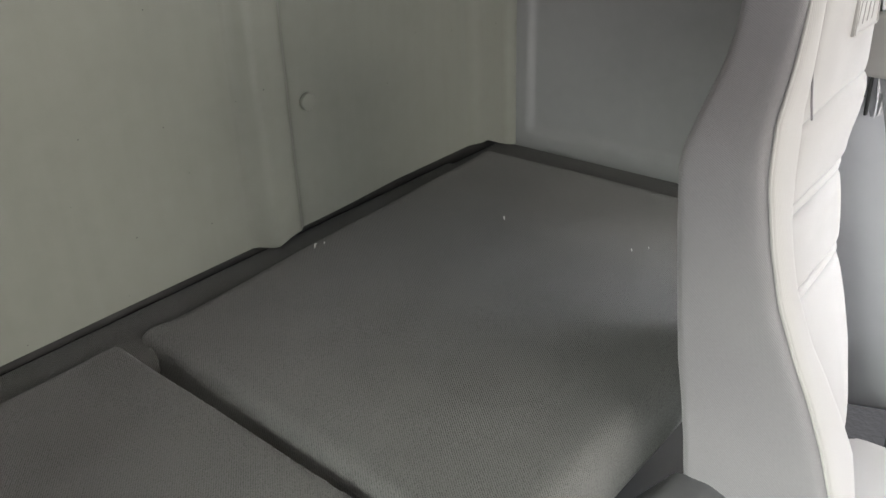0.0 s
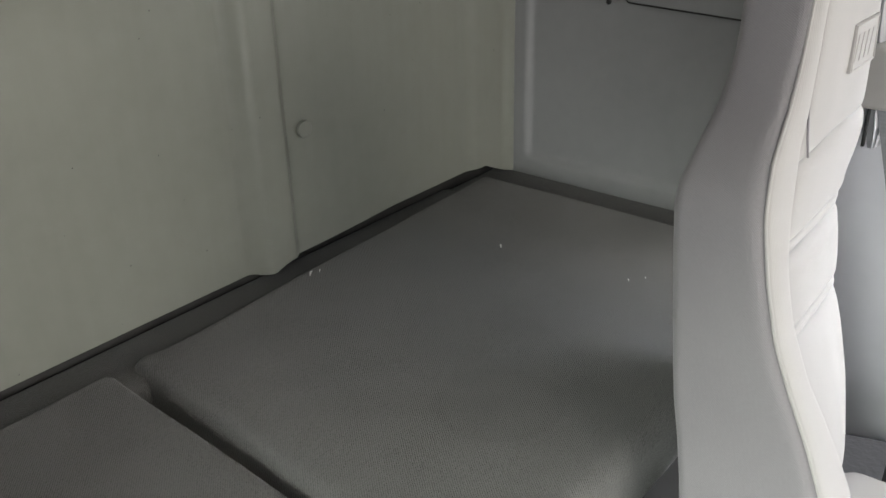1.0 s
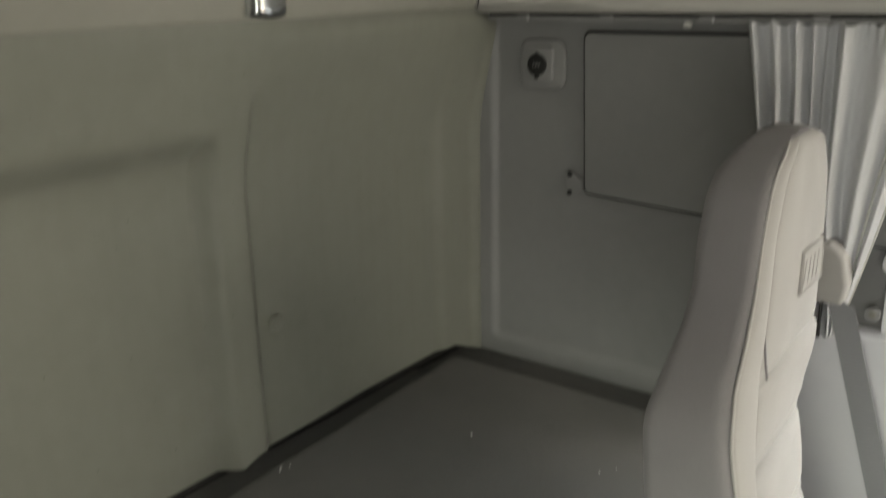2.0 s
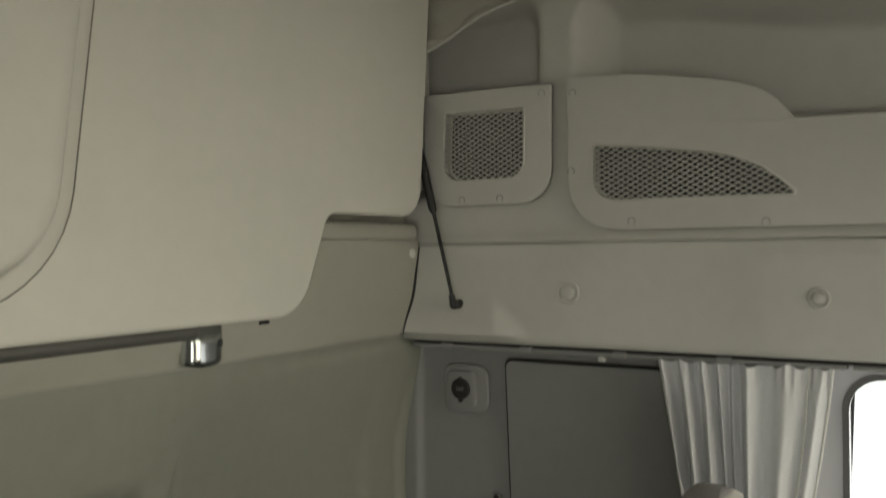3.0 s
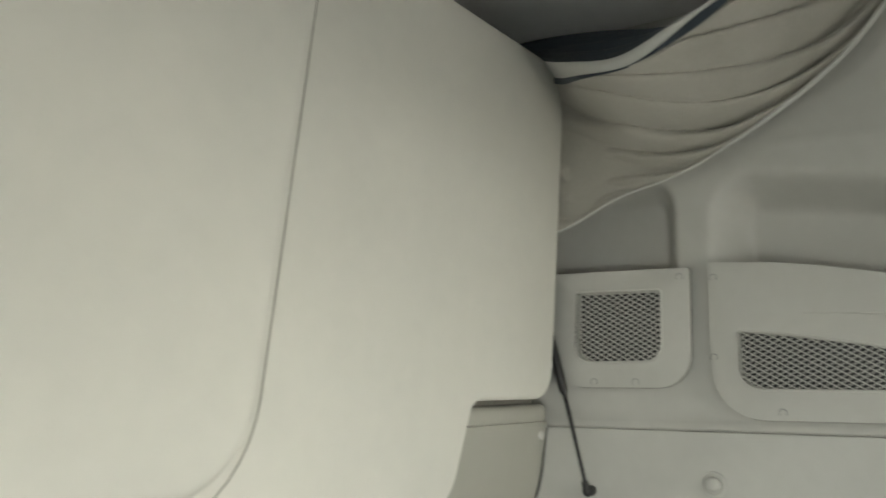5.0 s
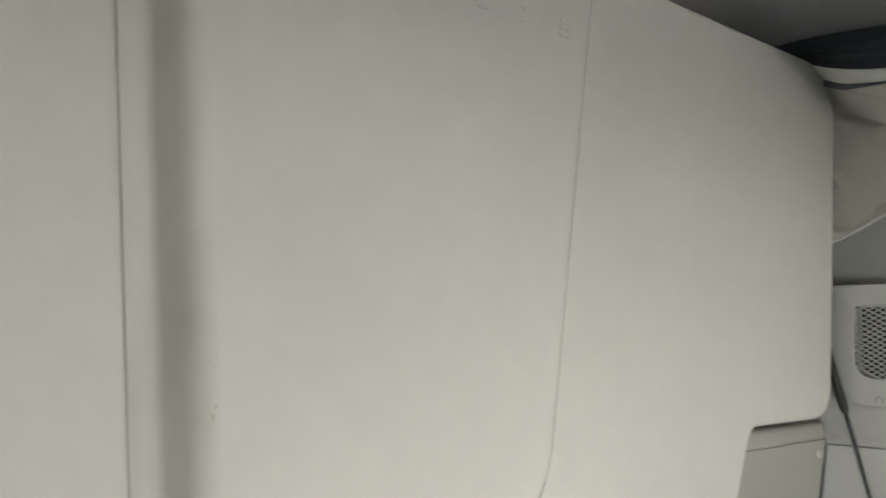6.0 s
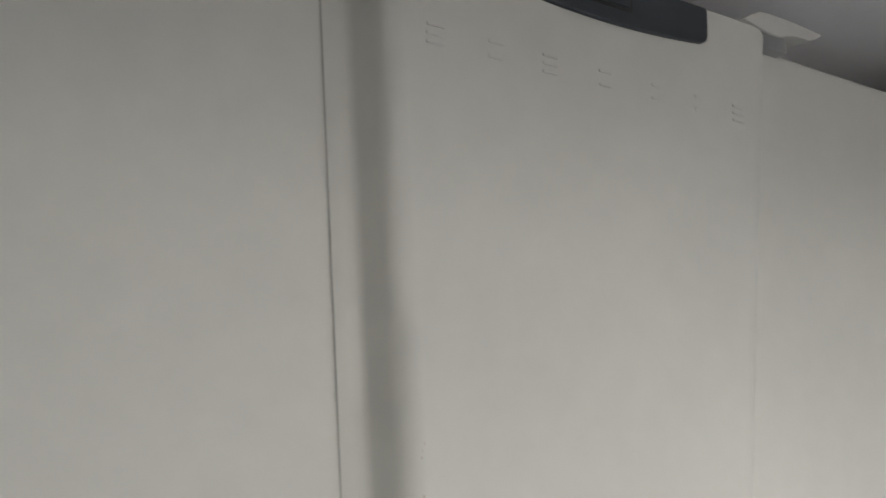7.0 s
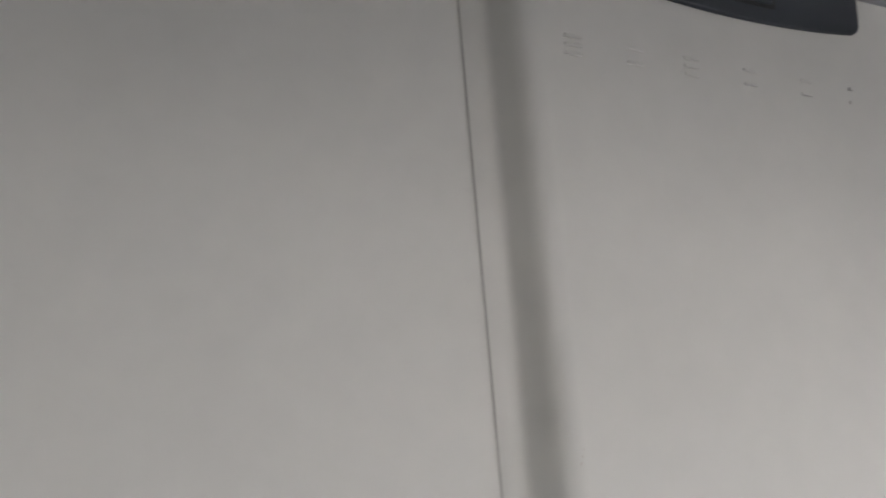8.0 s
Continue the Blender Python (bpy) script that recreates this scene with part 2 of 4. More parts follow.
def glass_material():
    m, t, p = nodes_of("window_glass")
    p.inputs["Base Color"].default_value = (0.95, 0.98, 0.96, 1)
    p.inputs["Roughness"].default_value = 0.0
    p.inputs["Transmission Weight"].default_value = 1.0
    p.inputs["IOR"].default_value = 1.1
    return m


MAT_GLASS = glass_material()


# ---- mesh helpers ----
def finish(name, bm, material, smooth=35.0):
    bmesh.ops.recalc_face_normals(bm, faces=bm.faces)
    me = bpy.data.meshes.new(name)
    bm.to_mesh(me)
    bm.free()
    if smooth:
        me.polygons.foreach_set("use_smooth", [True] * len(me.polygons))
        me.set_sharp_from_angle(angle=radians(smooth))
    me.materials.append(material)
    return me


def thing(name, bm, material, label, category, group="", kind="", smooth=35.0):
    return tagged(new(name, finish(name, bm, material, smooth)), label, category, group, kind)


def base(name, label, category, at=(0, 0, 0), group="", kind=""):
    ob = new(name)
    ob.location = at
    ob.empty_display_size = 0.05
    return tagged(ob, label, category, group, kind)


def part(name, bm, material, parent, label="", smooth=35.0):
    """One mesh under a thing or a part; its coordinates are those of the topmost thing's parent space."""
    ob = new(name, finish(name, bm, material, smooth))
    ob.parent = parent
    return tagged(ob, label)


def local(parent, bm):
    """Moves world coordinates into the space of a placed parent."""
    m = parent.matrix_basis.inverted()
    bmesh.ops.transform(bm, matrix=m, verts=bm.verts)
    return bm


def step(a, b, x):
    k = min(1.0, max(0.0, (x - a) / (b - a)))
    return k * k * (3 - 2 * k)


def grid(fn, us, vs, back=None):
    """A sheet through fn(u, v); with back (a vector) it gets a thickness."""
    bm = bmesh.new()
    rows = [[bm.verts.new(fn(u, v)) for v in vs] for u in us]
    for i in range(len(us) - 1):
        for j in range(len(vs) - 1):
            bm.faces.new((rows[i][j], rows[i + 1][j], rows[i + 1][j + 1], rows[i][j + 1]))
    if back is not None:
        far = [[bm.verts.new(Vector(v.co) + Vector(back)) for v in r] for r in rows]
        n, k = len(us) - 1, len(vs) - 1
        for i in range(n):
            for j in range(k):
                bm.faces.new((far[i][j + 1], far[i + 1][j + 1], far[i + 1][j], far[i][j]))
            bm.faces.new((rows[i][0], far[i][0], far[i + 1][0], rows[i + 1][0]))
            bm.faces.new((rows[i + 1][k], far[i + 1][k], far[i][k], rows[i][k]))
        for j in range(k):
            bm.faces.new((rows[0][j + 1], far[0][j + 1], far[0][j], rows[0][j]))
            bm.faces.new((rows[n][j], far[n][j], far[n][j + 1], rows[n][j + 1]))
    return bm


def span(a, b, n):
    return [a + (b - a) * i / n for i in range(n + 1)]


def rounded(points, n=6):
    """A closed outline with its corners rounded; points are (x, y, radius)."""
    out = []
    k = len(points)
    for i in range(k):
        a, p, b = (Vector(points[(i + d) % k][:2]) for d in (-1, 0, 1))
        r = points[i][2]
        if r <= 0:
            out.append(p)
            continue
        u, w = (a - p).normalized(), (b - p).normalized()
        half = u.angle(w) / 2
        cut = min(r / math.tan(half), 0.49 * (a - p).length, 0.49 * (b - p).length)
        r = cut * math.tan(half)
        mid = p + (u + w).normalized() * (r / math.sin(half))
        s, e = p + u * cut - mid, p + w * cut - mid
        turn = s.angle_signed(e)
        for q in range(n + 1):
            ang = -turn * q / n
            c, sn = math.cos(ang), math.sin(ang)
            out.append(mid + Vector((s.x * c - s.y * sn, s.x * sn + s.y * c)))
    return out


def plate(outline, to3d, depth, bevel=0.0, seg=3):
    """An outline in a plane, extruded by the vector depth; to3d maps its points into space."""
    bm = bmesh.new()
    face = bm.faces.new([bm.verts.new(to3d(p[0], p[1])) for p in outline])
    got = bmesh.ops.extrude_face_region(bm, geom=[face])
    moved = [v for v in got["geom"] if isinstance(v, bmesh.types.BMVert)]
    front = list(face.edges)
    bmesh.ops.translate(bm, verts=moved, vec=Vector(depth))
    if bevel:
        bmesh.ops.bevel(bm, geom=front, offset=bevel, segments=seg, profile=0.5, affect="EDGES", clamp_overlap=True)
    return bm


def soft_box(lo, hi, r, n=(8, 8, 6), puff=0.0, rough=0.0, seed=0.0):
    """A box with round edges on a fine mesh, swollen by puff and uneven by rough."""
    lo, hi = Vector(lo), Vector(hi)
    bm = bmesh.new()
    size, c = hi - lo, (lo + hi) / 2
    seen = {}

    def vert(p):
        key = tuple(round(q, 5) for q in p)
        if key not in seen:
            inner = Vector([min(max(p[i], lo[i] + r), hi[i] - r) for i in range(3)])
            d = Vector(p) - inner
            q = inner + d.normalized() * r if d.length > 1e-9 else Vector(p)
            k = [(q[i] - c[i]) / (size[i] / 2) for i in range(3)]
            if puff or rough:
                out = d.normalized() if d.length > 1e-9 else Vector((0, 0, 0))
                f = (1 - k[0] ** 2 * 0.9) * (1 - k[1] ** 2 * 0.9) if abs(out.z) > 0.5 else 0.3
                w = noise.noise(Vector((q.x * 7 + seed, q.y * 7, q.z * 7)))
                q = q + out * (puff * f + rough * w)
            seen[key] = bm.verts.new(q)
        return seen[key]

    def ticks(a):
        m = n[a]
        inner = [lo[a] + r + (size[a] - 2 * r) * i / m for i in range(m + 1)]
        edge = [lo[a] + r * (1 - math.cos(math.pi / 2 * i / 4)) * 1.0 for i in range(4)]
        far = [hi[a] - (e - lo[a]) for e in reversed(edge)]
        return edge + inner + far

    t = [ticks(a) for a in range(3)]
    for a in range(3):
        b, d = [(1, 2), (2, 0), (0, 1)][a]
        for side in (lo[a], hi[a]):
            for i in range(len(t[b]) - 1):
                for j in range(len(t[d]) - 1):
                    quad = []
                    for ii, jj in ((i, j), (i + 1, j), (i + 1, j + 1), (i, j + 1)):
                        p = [0, 0, 0]
                        p[a], p[b], p[d] = side, t[b][ii], t[d][jj]
                        quad.append(vert(p))
                    if len(set(quad)) > 2:
                        try:
                            bm.faces.new(list(dict.fromkeys(quad)))
                        except ValueError:
                            pass
    return bm


def box(lo, hi, bevel=0.0, seg=2):
    bm = bmesh.new()
    lo, hi = Vector(lo), Vector(hi)
    bmesh.ops.create_cube(bm, size=1.0, matrix=Matrix.LocRotScale((lo + hi) / 2, None, hi - lo))
    if bevel:
        bmesh.ops.bevel(bm, geom=list(bm.edges), offset=bevel, segments=seg, profile=0.5, affect="EDGES")
    return bm


def tube(points, radius, n=12, closed_ends=True, flat=None):
    """A round bar through points; radius a number or one for each point."""
    bm = bmesh.new()
    pts = [Vector(p) for p in points]
    rad = radius if isinstance(radius, (list, tuple)) else [radius] * len(pts)
    rings = []
    ref = Vector((0, 0, 1)) if abs((pts[-1] - pts[0]).normalized().z) < 0.8 else Vector((0, 1, 0))
    for i, p in enumerate(pts):
        d = (pts[min(i + 1, len(pts) - 1)] - pts[max(i - 1, 0)]).normalized()
        side = d.cross(ref).normalized()
        up = side.cross(d)
        rings.append([bm.verts.new(p + rad[i] * (side * math.cos(2 * math.pi * k / n) + up * math.sin(2 * math.pi * k / n))) for k in range(n)])
    for a, b in zip(rings, rings[1:]):
        for k in range(n):
            bm.faces.new((a[k], a[(k + 1) % n], b[(k + 1) % n], b[k]))
    if closed_ends:
        bm.faces.new(list(reversed(rings[0])))
        bm.faces.new(rings[-1])
    return bm


def disc(at, axis, radius, depth, n=28, bevel=0.0):
    """A round button whose face looks along axis."""
    bm = bmesh.new()
    q = Vector(axis).to_track_quat("Z", "Y").to_matrix().to_4x4()
    bmesh.ops.create_cone(bm, cap_ends=True, segments=n, radius1=radius, radius2=radius, depth=depth, matrix=Matrix.Translation(Vector(at)) @ q)
    if bevel:
        edges = [e for e in bm.edges if all((v.co - Vector(at)).dot(Vector(axis)) > 0 for v in e.verts)]
        bmesh.ops.bevel(bm, geom=edges, offset=bevel, segments=3, profile=0.5, affect="EDGES")
    return bm


def ring(at, axis, radius, thick, n=32, m=8, squash=1.0):
    bm = bmesh.new()
    q = Vector(axis).to_track_quat("Z", "Y").to_matrix()
    rows = []
    for i in range(n):
        a = 2 * math.pi * i / n
        d = Vector((math.cos(a), math.sin(a), 0))
        rows.append([bm.verts.new(Vector(at) + q @ (d * (radius + thick * math.cos(2 * math.pi * j / m)) + Vector((0, 0, thick * squash * math.sin(2 * math.pi * j / m))))) for j in range(m)])
    for i in range(n):
        for j in range(m):
            bm.faces.new((rows[i][j], rows[(i + 1) % n][j], rows[(i + 1) % n][(j + 1) % m], rows[i][(j + 1) % m]))
    return bm


# ---- the cab's shell ----
X_SIDE = 1.573         # side wall below the shelf
X_FAR = 2 * MID - X_SIDE
Y_FRONT = -1.32


def rear_point(x, z):
    """The lower rear wall: a pressed vinyl sheet with a wide recess, its frame and a soft pillar in the corner."""
    y = 0.966
    # recess of the middle field with a proud rim
    inside = step(0.915, 0.885, x) * step(1.215, 1.165, z)
    rim = step(0.978, 0.962, x) * step(1.31, 1.22, z)
    y += 0.026 * inside - 0.010 * rim * (1 - inside)
    # towards the corner the sheet steps forward twice
    y -= 0.012 * step(1.435, 1.475, x) + 0.014 * step(1.545, 1.57, x)
    # the top swings forward to the shelf cover
    k = step(1.10, 1.41, z)
    y += (min(0.8875, 0.8875 - (z - 1.366) * 0.165) - y) * k + (0.003 if z > 1.5485 else 0.0)
    # above the side shelf the sheet ends at the side panel
    if x > MID + 0.945:
        x = MID + 0.945 + (x - MID - 0.945) * (1 - (0.376 + 0.11 * step(1.45, 1.37, z)) * step(1.335, 1.366, z))
    elif x < MID - 0.945:
        x = MID - 0.945 + (x - MID + 0.945) * (1 - (0.376 + 0.11 * step(1.45, 1.37, z)) * step(1.335, 1.366, z))
    y += 0.006 * math.exp(-((z - 1.350) / 0.012) ** 2) * step(0.9, 1.2, x)
    y += 0.0015 * noise.noise(Vector((x * 3, 0, z * 3)))
    if z < 0.66:
        z += 0.012 * step(0.90, 0.96, x) + 0.011 * step(1.0, 1.38, x) - 0.034 * step(1.47, 1.57, x)
    return Vector((x, y, z))


us = sorted(set(span(X_FAR, 0.82, 30) + span(0.82, 1.02, 36) + span(1.02, 1.40, 14) + span(1.40, X_SIDE, 30)))
vs = sorted(set(span(0.650, 1.10, 24) + span(1.10, 1.375, 40)))
thing("wall_rear", grid(rear_point, us, vs, (0, 0.05, 0)), MAT_REAR_SHADED, "pale grey-green vinyl rear wall with a pressed recess", "wall", kind="structure", smooth=60)
thing("wall_rear_upper", box((X_FAR, 0.995, 1.36), (X_SIDE + 0.02, 1.05, 2.36)), MAT_UPPER, "light grey plastic rear wall behind the upper bunk", "wall", kind="structure")

SIDE_WINDOW = (-0.78, 0.108, 0.86, 1.335)
DOORWAY = (-1.08, 0.14, 0.12, 1.335)   # unseen far doorway, left open to let the door lamps in


def side_wall(name, x, out, label, opening):
    """The lower side wall with its window opening; out is +1 or -1."""
    y0, y1, z0, z1 = opening

    def relief(y, z):
        # a pressed border along the corner and the foot
        d = 0.009 * (step(0.915, 0.895, y) * step(0.668, 0.690, z))
        return Vector((x + out * d, y, z))

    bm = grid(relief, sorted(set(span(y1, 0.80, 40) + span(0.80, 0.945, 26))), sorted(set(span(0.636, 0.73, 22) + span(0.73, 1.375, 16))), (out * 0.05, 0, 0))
    for lo, hi in (((y0, 0.0), (y1, z0)), ((y0, z1), (y1, 1.375)), ((Y_FRONT, 0.0), (y0, 1.375))):
        more = box((min(x, x + out * 0.05), lo[0], lo[1]), (max(x, x + out * 0.05), hi[0], hi[1]))
        me = bpy.data.meshes.new("tmp")
        more.to_mesh(me)
        more.free()
        bm.from_mesh(me)
        bpy.data.meshes.remove(me)
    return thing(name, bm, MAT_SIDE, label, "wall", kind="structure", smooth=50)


side_wall("wall_side_near", X_SIDE, 1, "grey moulded plastic side wall with a pressed border", SIDE_WINDOW)
side_wall("wall_side_far", X_FAR, -1, "grey moulded plastic side wall with an open doorway", DOORWAY)

PROFILE = [(1.565, 1.352), (1.520, 1.354), (1.513, 1.362), (1.513, 1.45), (1.513, 1.5375), (1.523, 1.5385), (1.523, 1.5420), (1.5090, 1.5428), (1.5095, 1.5465), (1.515, 1.554), (1.520, 1.564), (1.523, 1.585), (1.524, 1.70), (1.524, 1.85), (1.522, 1.93), (1.515, 2.00), (1.508, 2.08), (1.503, 2.16), (1.497, 2.23), (1.488, 2.258), (1.466, 2.284)]


def profile_points():
    """The upper side wall's section, from the shelf's underside to the ceiling."""
    out = []
    for (x0, z0), (x1, z1) in zip(PROFILE, PROFILE[1:]):
        m = max(1, int(math.hypot(x1 - x0, z1 - z0) / 0.008))
        out += [(x0 + (x1 - x0) * i / m, z0 + (z1 - z0) * i / m) for i in range(m)]
    return out + [PROFILE[-1]]


SECTION = profile_points()


def rounded_field(y, z, y0, y1, z0, z1, r):
    """Distance from a rounded field's edge, negative inside."""
    a = abs(y - (y0 + y1) / 2) - (y1 - y0) / 2 + r
    b = abs(z - (z0 + z1) / 2) - (z1 - z0) / 2 + r
    return math.hypot(max(a, 0), max(b, 0)) + min(max(a, b), 0) - r


def upper_depth(y, z):
    """How far the upper side wall is pressed outwards."""
    d = 0.0
    # the two niches behind the pockets
    d += 0.058 * step(0.010, -0.030, rounded_field(y, z, 0.606, 0.95, 1.635, 1.985, 0.05)) * step(0.90, 0.875, y)
    zt = 1.985 - 0.13 * max(0.0, 0.48 - y) * 1.2
    d += 0.085 * step(0.014, -0.048, rounded_field(y, z, -0.95, 0.528, 1.50, zt - 0.006, 0.07)) * step(1.590, 1.61, z)
    # a soft crease above the niche
    d -= 0.0035 * math.exp(-((z - 2.026 + 0.03 * (0.42 - y)) / 0.007) ** 2) * step(0.45, 0.40, y)
    # the band: a bright facet rises towards the corner, and the part by the window stands proud
    inner, outer = 0.620 + (z - 1.367) * 0.92, 0.685 + (z - 1.365) * 0.20
    if z < 1.443:
        d -= 0.019 * step(1.45, 1.37, z) * min(1.0, max(0.0, (y - inner) / max(0.004, outer - inner)))
    else:
        d -= 0.019 * step(1.45, 1.37, z) * step(0.70, 0.75, y)
    d -= 0.006 * step(0.30, 0.20, y) * step(1.535, 1.515, z)
    return d


def upper_wall(name, mirror, label):
    def at(y, k):
        x, z = SECTION[k]
        x += upper_depth(y, z) * (1 if z > 1.37 else 0)
        return Vector((2 * MID - x if mirror else x, y, z))
    ys = sorted(set(span(Y_FRONT, -0.05, 20) + span(-0.05, 0.90, 150) + span(0.90, 1.0, 4)))
    bm = grid(at, ys, range(len(SECTION)), (-0.09 if mirror else 0.09, 0, 0.0))
    return thing(name, bm, MAT_UPPER, label, "wall", kind="structure", smooth=50)


upper_wall("wall_upper_near", False, "light grey moulded upper side wall with two niches")
upper_wall("wall_upper_far", True, "light grey moulded upper side wall of the cab")

ceiling_bm = grid(lambda x, y: Vector((x, y, 2.312 + 0.012 * math.sin((y + 0.4) * 2.0) - 0.048 * (max(0.0, abs(x - MID) - 0.765) / 0.25) ** 2 + 0.004 * noise.noise(Vector((x * 4, y * 4, 0))))),
                  span(2 * MID - 1.47, 1.47, 60), span(Y_FRONT, 1.0, 40), (0, 0, 0.05))
thing("ceiling", ceiling_bm, MAT_CEIL, "light grey lined cab ceiling", "ceiling", kind="structure", smooth=60)
thing("floor", box((X_FAR - 0.05, Y_FRONT - 0.1, -0.06), (X_SIDE + 0.05, 1.05, 0.0)), MAT_FLOOR, "dark rubber cab floor", "floor", kind="structure")
# unseen front wall, made deep and dark to cut bounced light
thing("wall_front", box((X_FAR - 0.048, Y_FRONT - 0.06, 0.0), (X_SIDE + 0.048, -0.86, 0.92), 0.02), MAT_SHELL, "unseen dark grey plastic front wall below the windscreen", "wall", kind="structure")
# unseen header, sized to keep windscreen light off the upper walls
thing("wall_front_upper", box((X_FAR - 0.05, Y_FRONT - 0.06, 1.92), (X_SIDE + 0.05, -0.62, 2.37), 0.02), MAT_UPPER, "unseen light grey header above the windscreen, deepened to block light", "wall", kind="structure")
for side in (X_FAR - 0.05, X_SIDE - 0.05):
    thing("windscreen_pillar", box((side, Y_FRONT - 0.058, 0.922), (side + 0.10, Y_FRONT - 0.002, 1.918), 0.01), MAT_SIDE, "grey plastic windscreen pillar", "pillar", kind="structure")
ground_bm = grid(lambda x, y: Vector((x, y, -0.066)), span(-2500, 2500, 40), span(-2500, 2500, 40))
thing("ground", ground_bm, MAT_GROUND, "grey asphalt yard around the truck", "ground", kind="structure")
def merge(bms):
    """Joins several meshes of one part."""
    out = bmesh.new()
    for bm in bms:
        me = bpy.data.meshes.new("tmp")
        bm.to_mesh(me)
        bm.free()
        out.from_mesh(me)
        bpy.data.meshes.remove(me)
    return out


def holed_plate(outer, inner, to3d, depth, bevel=0.0):
    """A plate with one opening through it; bevel rounds the front's outer edge."""
    bm = bmesh.new()
    edges = []
    for loop in (outer, inner):
        vs = [bm.verts.new(to3d(p[0], p[1])) for p in loop]
        edges += [bm.edges.new((vs[i], vs[(i + 1) % len(vs)])) for i in range(len(vs))]
    got = bmesh.ops.triangle_fill(bm, edges=edges, use_beauty=True)
    faces = [f for f in got["geom"] if isinstance(f, bmesh.types.BMFace)]
    ext = bmesh.ops.extrude_face_region(bm, geom=faces)
    moved = [v for v in ext["geom"] if isinstance(v, bmesh.types.BMVert)]
    bmesh.ops.translate(bm, verts=moved, vec=Vector(depth))
    if bevel:
        rim = {tuple(round(c, 6) for c in to3d(p[0], p[1])) for p in outer}
        edge = [e for e in bm.edges if all(tuple(round(c, 6) for c in v.co) in rim for v in e.verts) and sum(len(f.verts) == 4 for f in e.link_faces) == 1]
        bmesh.ops.bevel(bm, geom=edge, offset=bevel, segments=3, profile=0.5, affect="EDGES", clamp_overlap=True)
    return bm


def clipped(a, b, poly):
    """The stretches of the segment a-b that lie inside a closed outline."""
    cuts = []
    d = b - a
    for i in range(len(poly)):
        p, q = Vector(poly[i]), Vector(poly[(i + 1) % len(poly)])
        e = q - p
        det = d.x * -e.y + e.x * d.y
        if abs(det) < 1e-12:
            continue
        r = p - a
        t = (r.x * -e.y + e.x * r.y) / det
        s = (d.x * r.y - d.y * r.x) / det
        if 0 <= t <= 1 and 0 <= s < 1:
            cuts.append(t)
    cuts.sort()
    return [(a + d * cuts[i], a + d * cuts[i + 1]) for i in range(0, len(cuts) - 1, 2)]


def expanded_mesh(poly, to3d, pitch, high, width, depth):
    """Diamond mesh of crossing flat strands inside an outline."""
    xs, ys = [p[0] for p in poly], [p[1] for p in poly]
    x0, x1, y0, y1 = min(xs), max(xs), min(ys), max(ys)
    slope = high / pitch
    out = bmesh.new()
    for sign in (1, -1):
        k = x0 - (y1 - y0) / slope - pitch
        while k < x1 + (y1 - y0) / slope + pitch:
            a = Vector((k, y0 if sign > 0 else y1))
            b = a + Vector(((y1 - y0) / slope, (y1 - y0) * sign))
            for p, q in clipped(a, b, poly):
                n = (q - p).normalized()
                n = Vector((-n.y, n.x)) * width / 2
                lift = 0.0006 * sign
                quad = [p + n, q + n, q - n, p - n]
                front = [out.verts.new(Vector(to3d(c.x, c.y)) + Vector(depth) * lift) for c in quad]
                back = [out.verts.new(Vector(to3d(c.x, c.y)) + Vector(depth) * (0.0016 + lift)) for c in quad]
                out.faces.new(front)
                for i in range(4):
                    out.faces.new((front[i], back[i], back[(i + 1) % 4], front[(i + 1) % 4]))
            k += pitch
    return out


# ---- lower bunk ----
# box and wall-foot strips are blackened to paint the shade round the mattresses
surround = base("bed_base", "bunk box under the mattresses, blackened for the shade there", "bunk base")
part("box", box((X_FAR + 0.002, 0.30, 0.0), (X_SIDE - 0.002, 0.960, 0.545), 0.01), MAT_GAP, surround)
part("rear_foot_shade", box((X_FAR + 0.004, 0.994, 0.40), (X_SIDE + 0.03, 1.012, 0.690), 0.004), MAT_GAP, surround, "dark strip standing in for the shade behind the mattress")
part("side_foot_shade", box((X_SIDE + 0.004, 0.10, 0.30), (X_SIDE + 0.045, 0.970, 0.634), 0.004), MAT_GAP, surround, "dark strip standing in for the shade beside the mattress")
part("ledge", soft_box((1.40, 0.31, 0.50), (X_SIDE + 0.003, 0.985, 0.638), 0.010, (3, 8, 3)), MAT_LEDGE, surround, "dark grey fabric ledge at the wall")
part("rear_ledge", soft_box((X_FAR + 0.01, 0.86, 0.50), (1.404, 0.9925, 0.644), 0.018, (12, 3, 3)), MAT_LEDGE, surround, "dark grey fabric ledge at the wall")


def mattress(label, lo, hi, r, n, seed, reshape):
    """A mattress section: its fabric cover and the stitched seams along the top edges."""
    ob = base("mattress", label, "mattress", ((lo[0] + hi[0]) / 2, (lo[1] + hi[1]) / 2, lo[2]), "lower bunk mattresses")
    bm = soft_box(lo, hi, r, n, 0.004, 0.0022, seed)
    for v in bm.verts:
        reshape(v.co)
    part("cover", local(ob, bm), MAT_BED, ob, smooth=70)
    z = hi[2] - r * 0.86
    for a, b in (((hi[0], lo[1]), (hi[0], hi[1])), ((hi[0], hi[1]), (lo[0], hi[1])), ((lo[0], hi[1]), (lo[0], lo[1]))):
        pts = []
        for k in span(0.03, 0.97, 40):
            p = Vector((a[0] + (b[0] - a[0]) * k, a[1] + (b[1] - a[1]) * k, z))
            reshape(p)
            pts.append(p)
        part("edge_seam", local(ob, tube(pts, 0.0009, 6)), MAT_BED, ob, "stitched edge seam")
    return ob


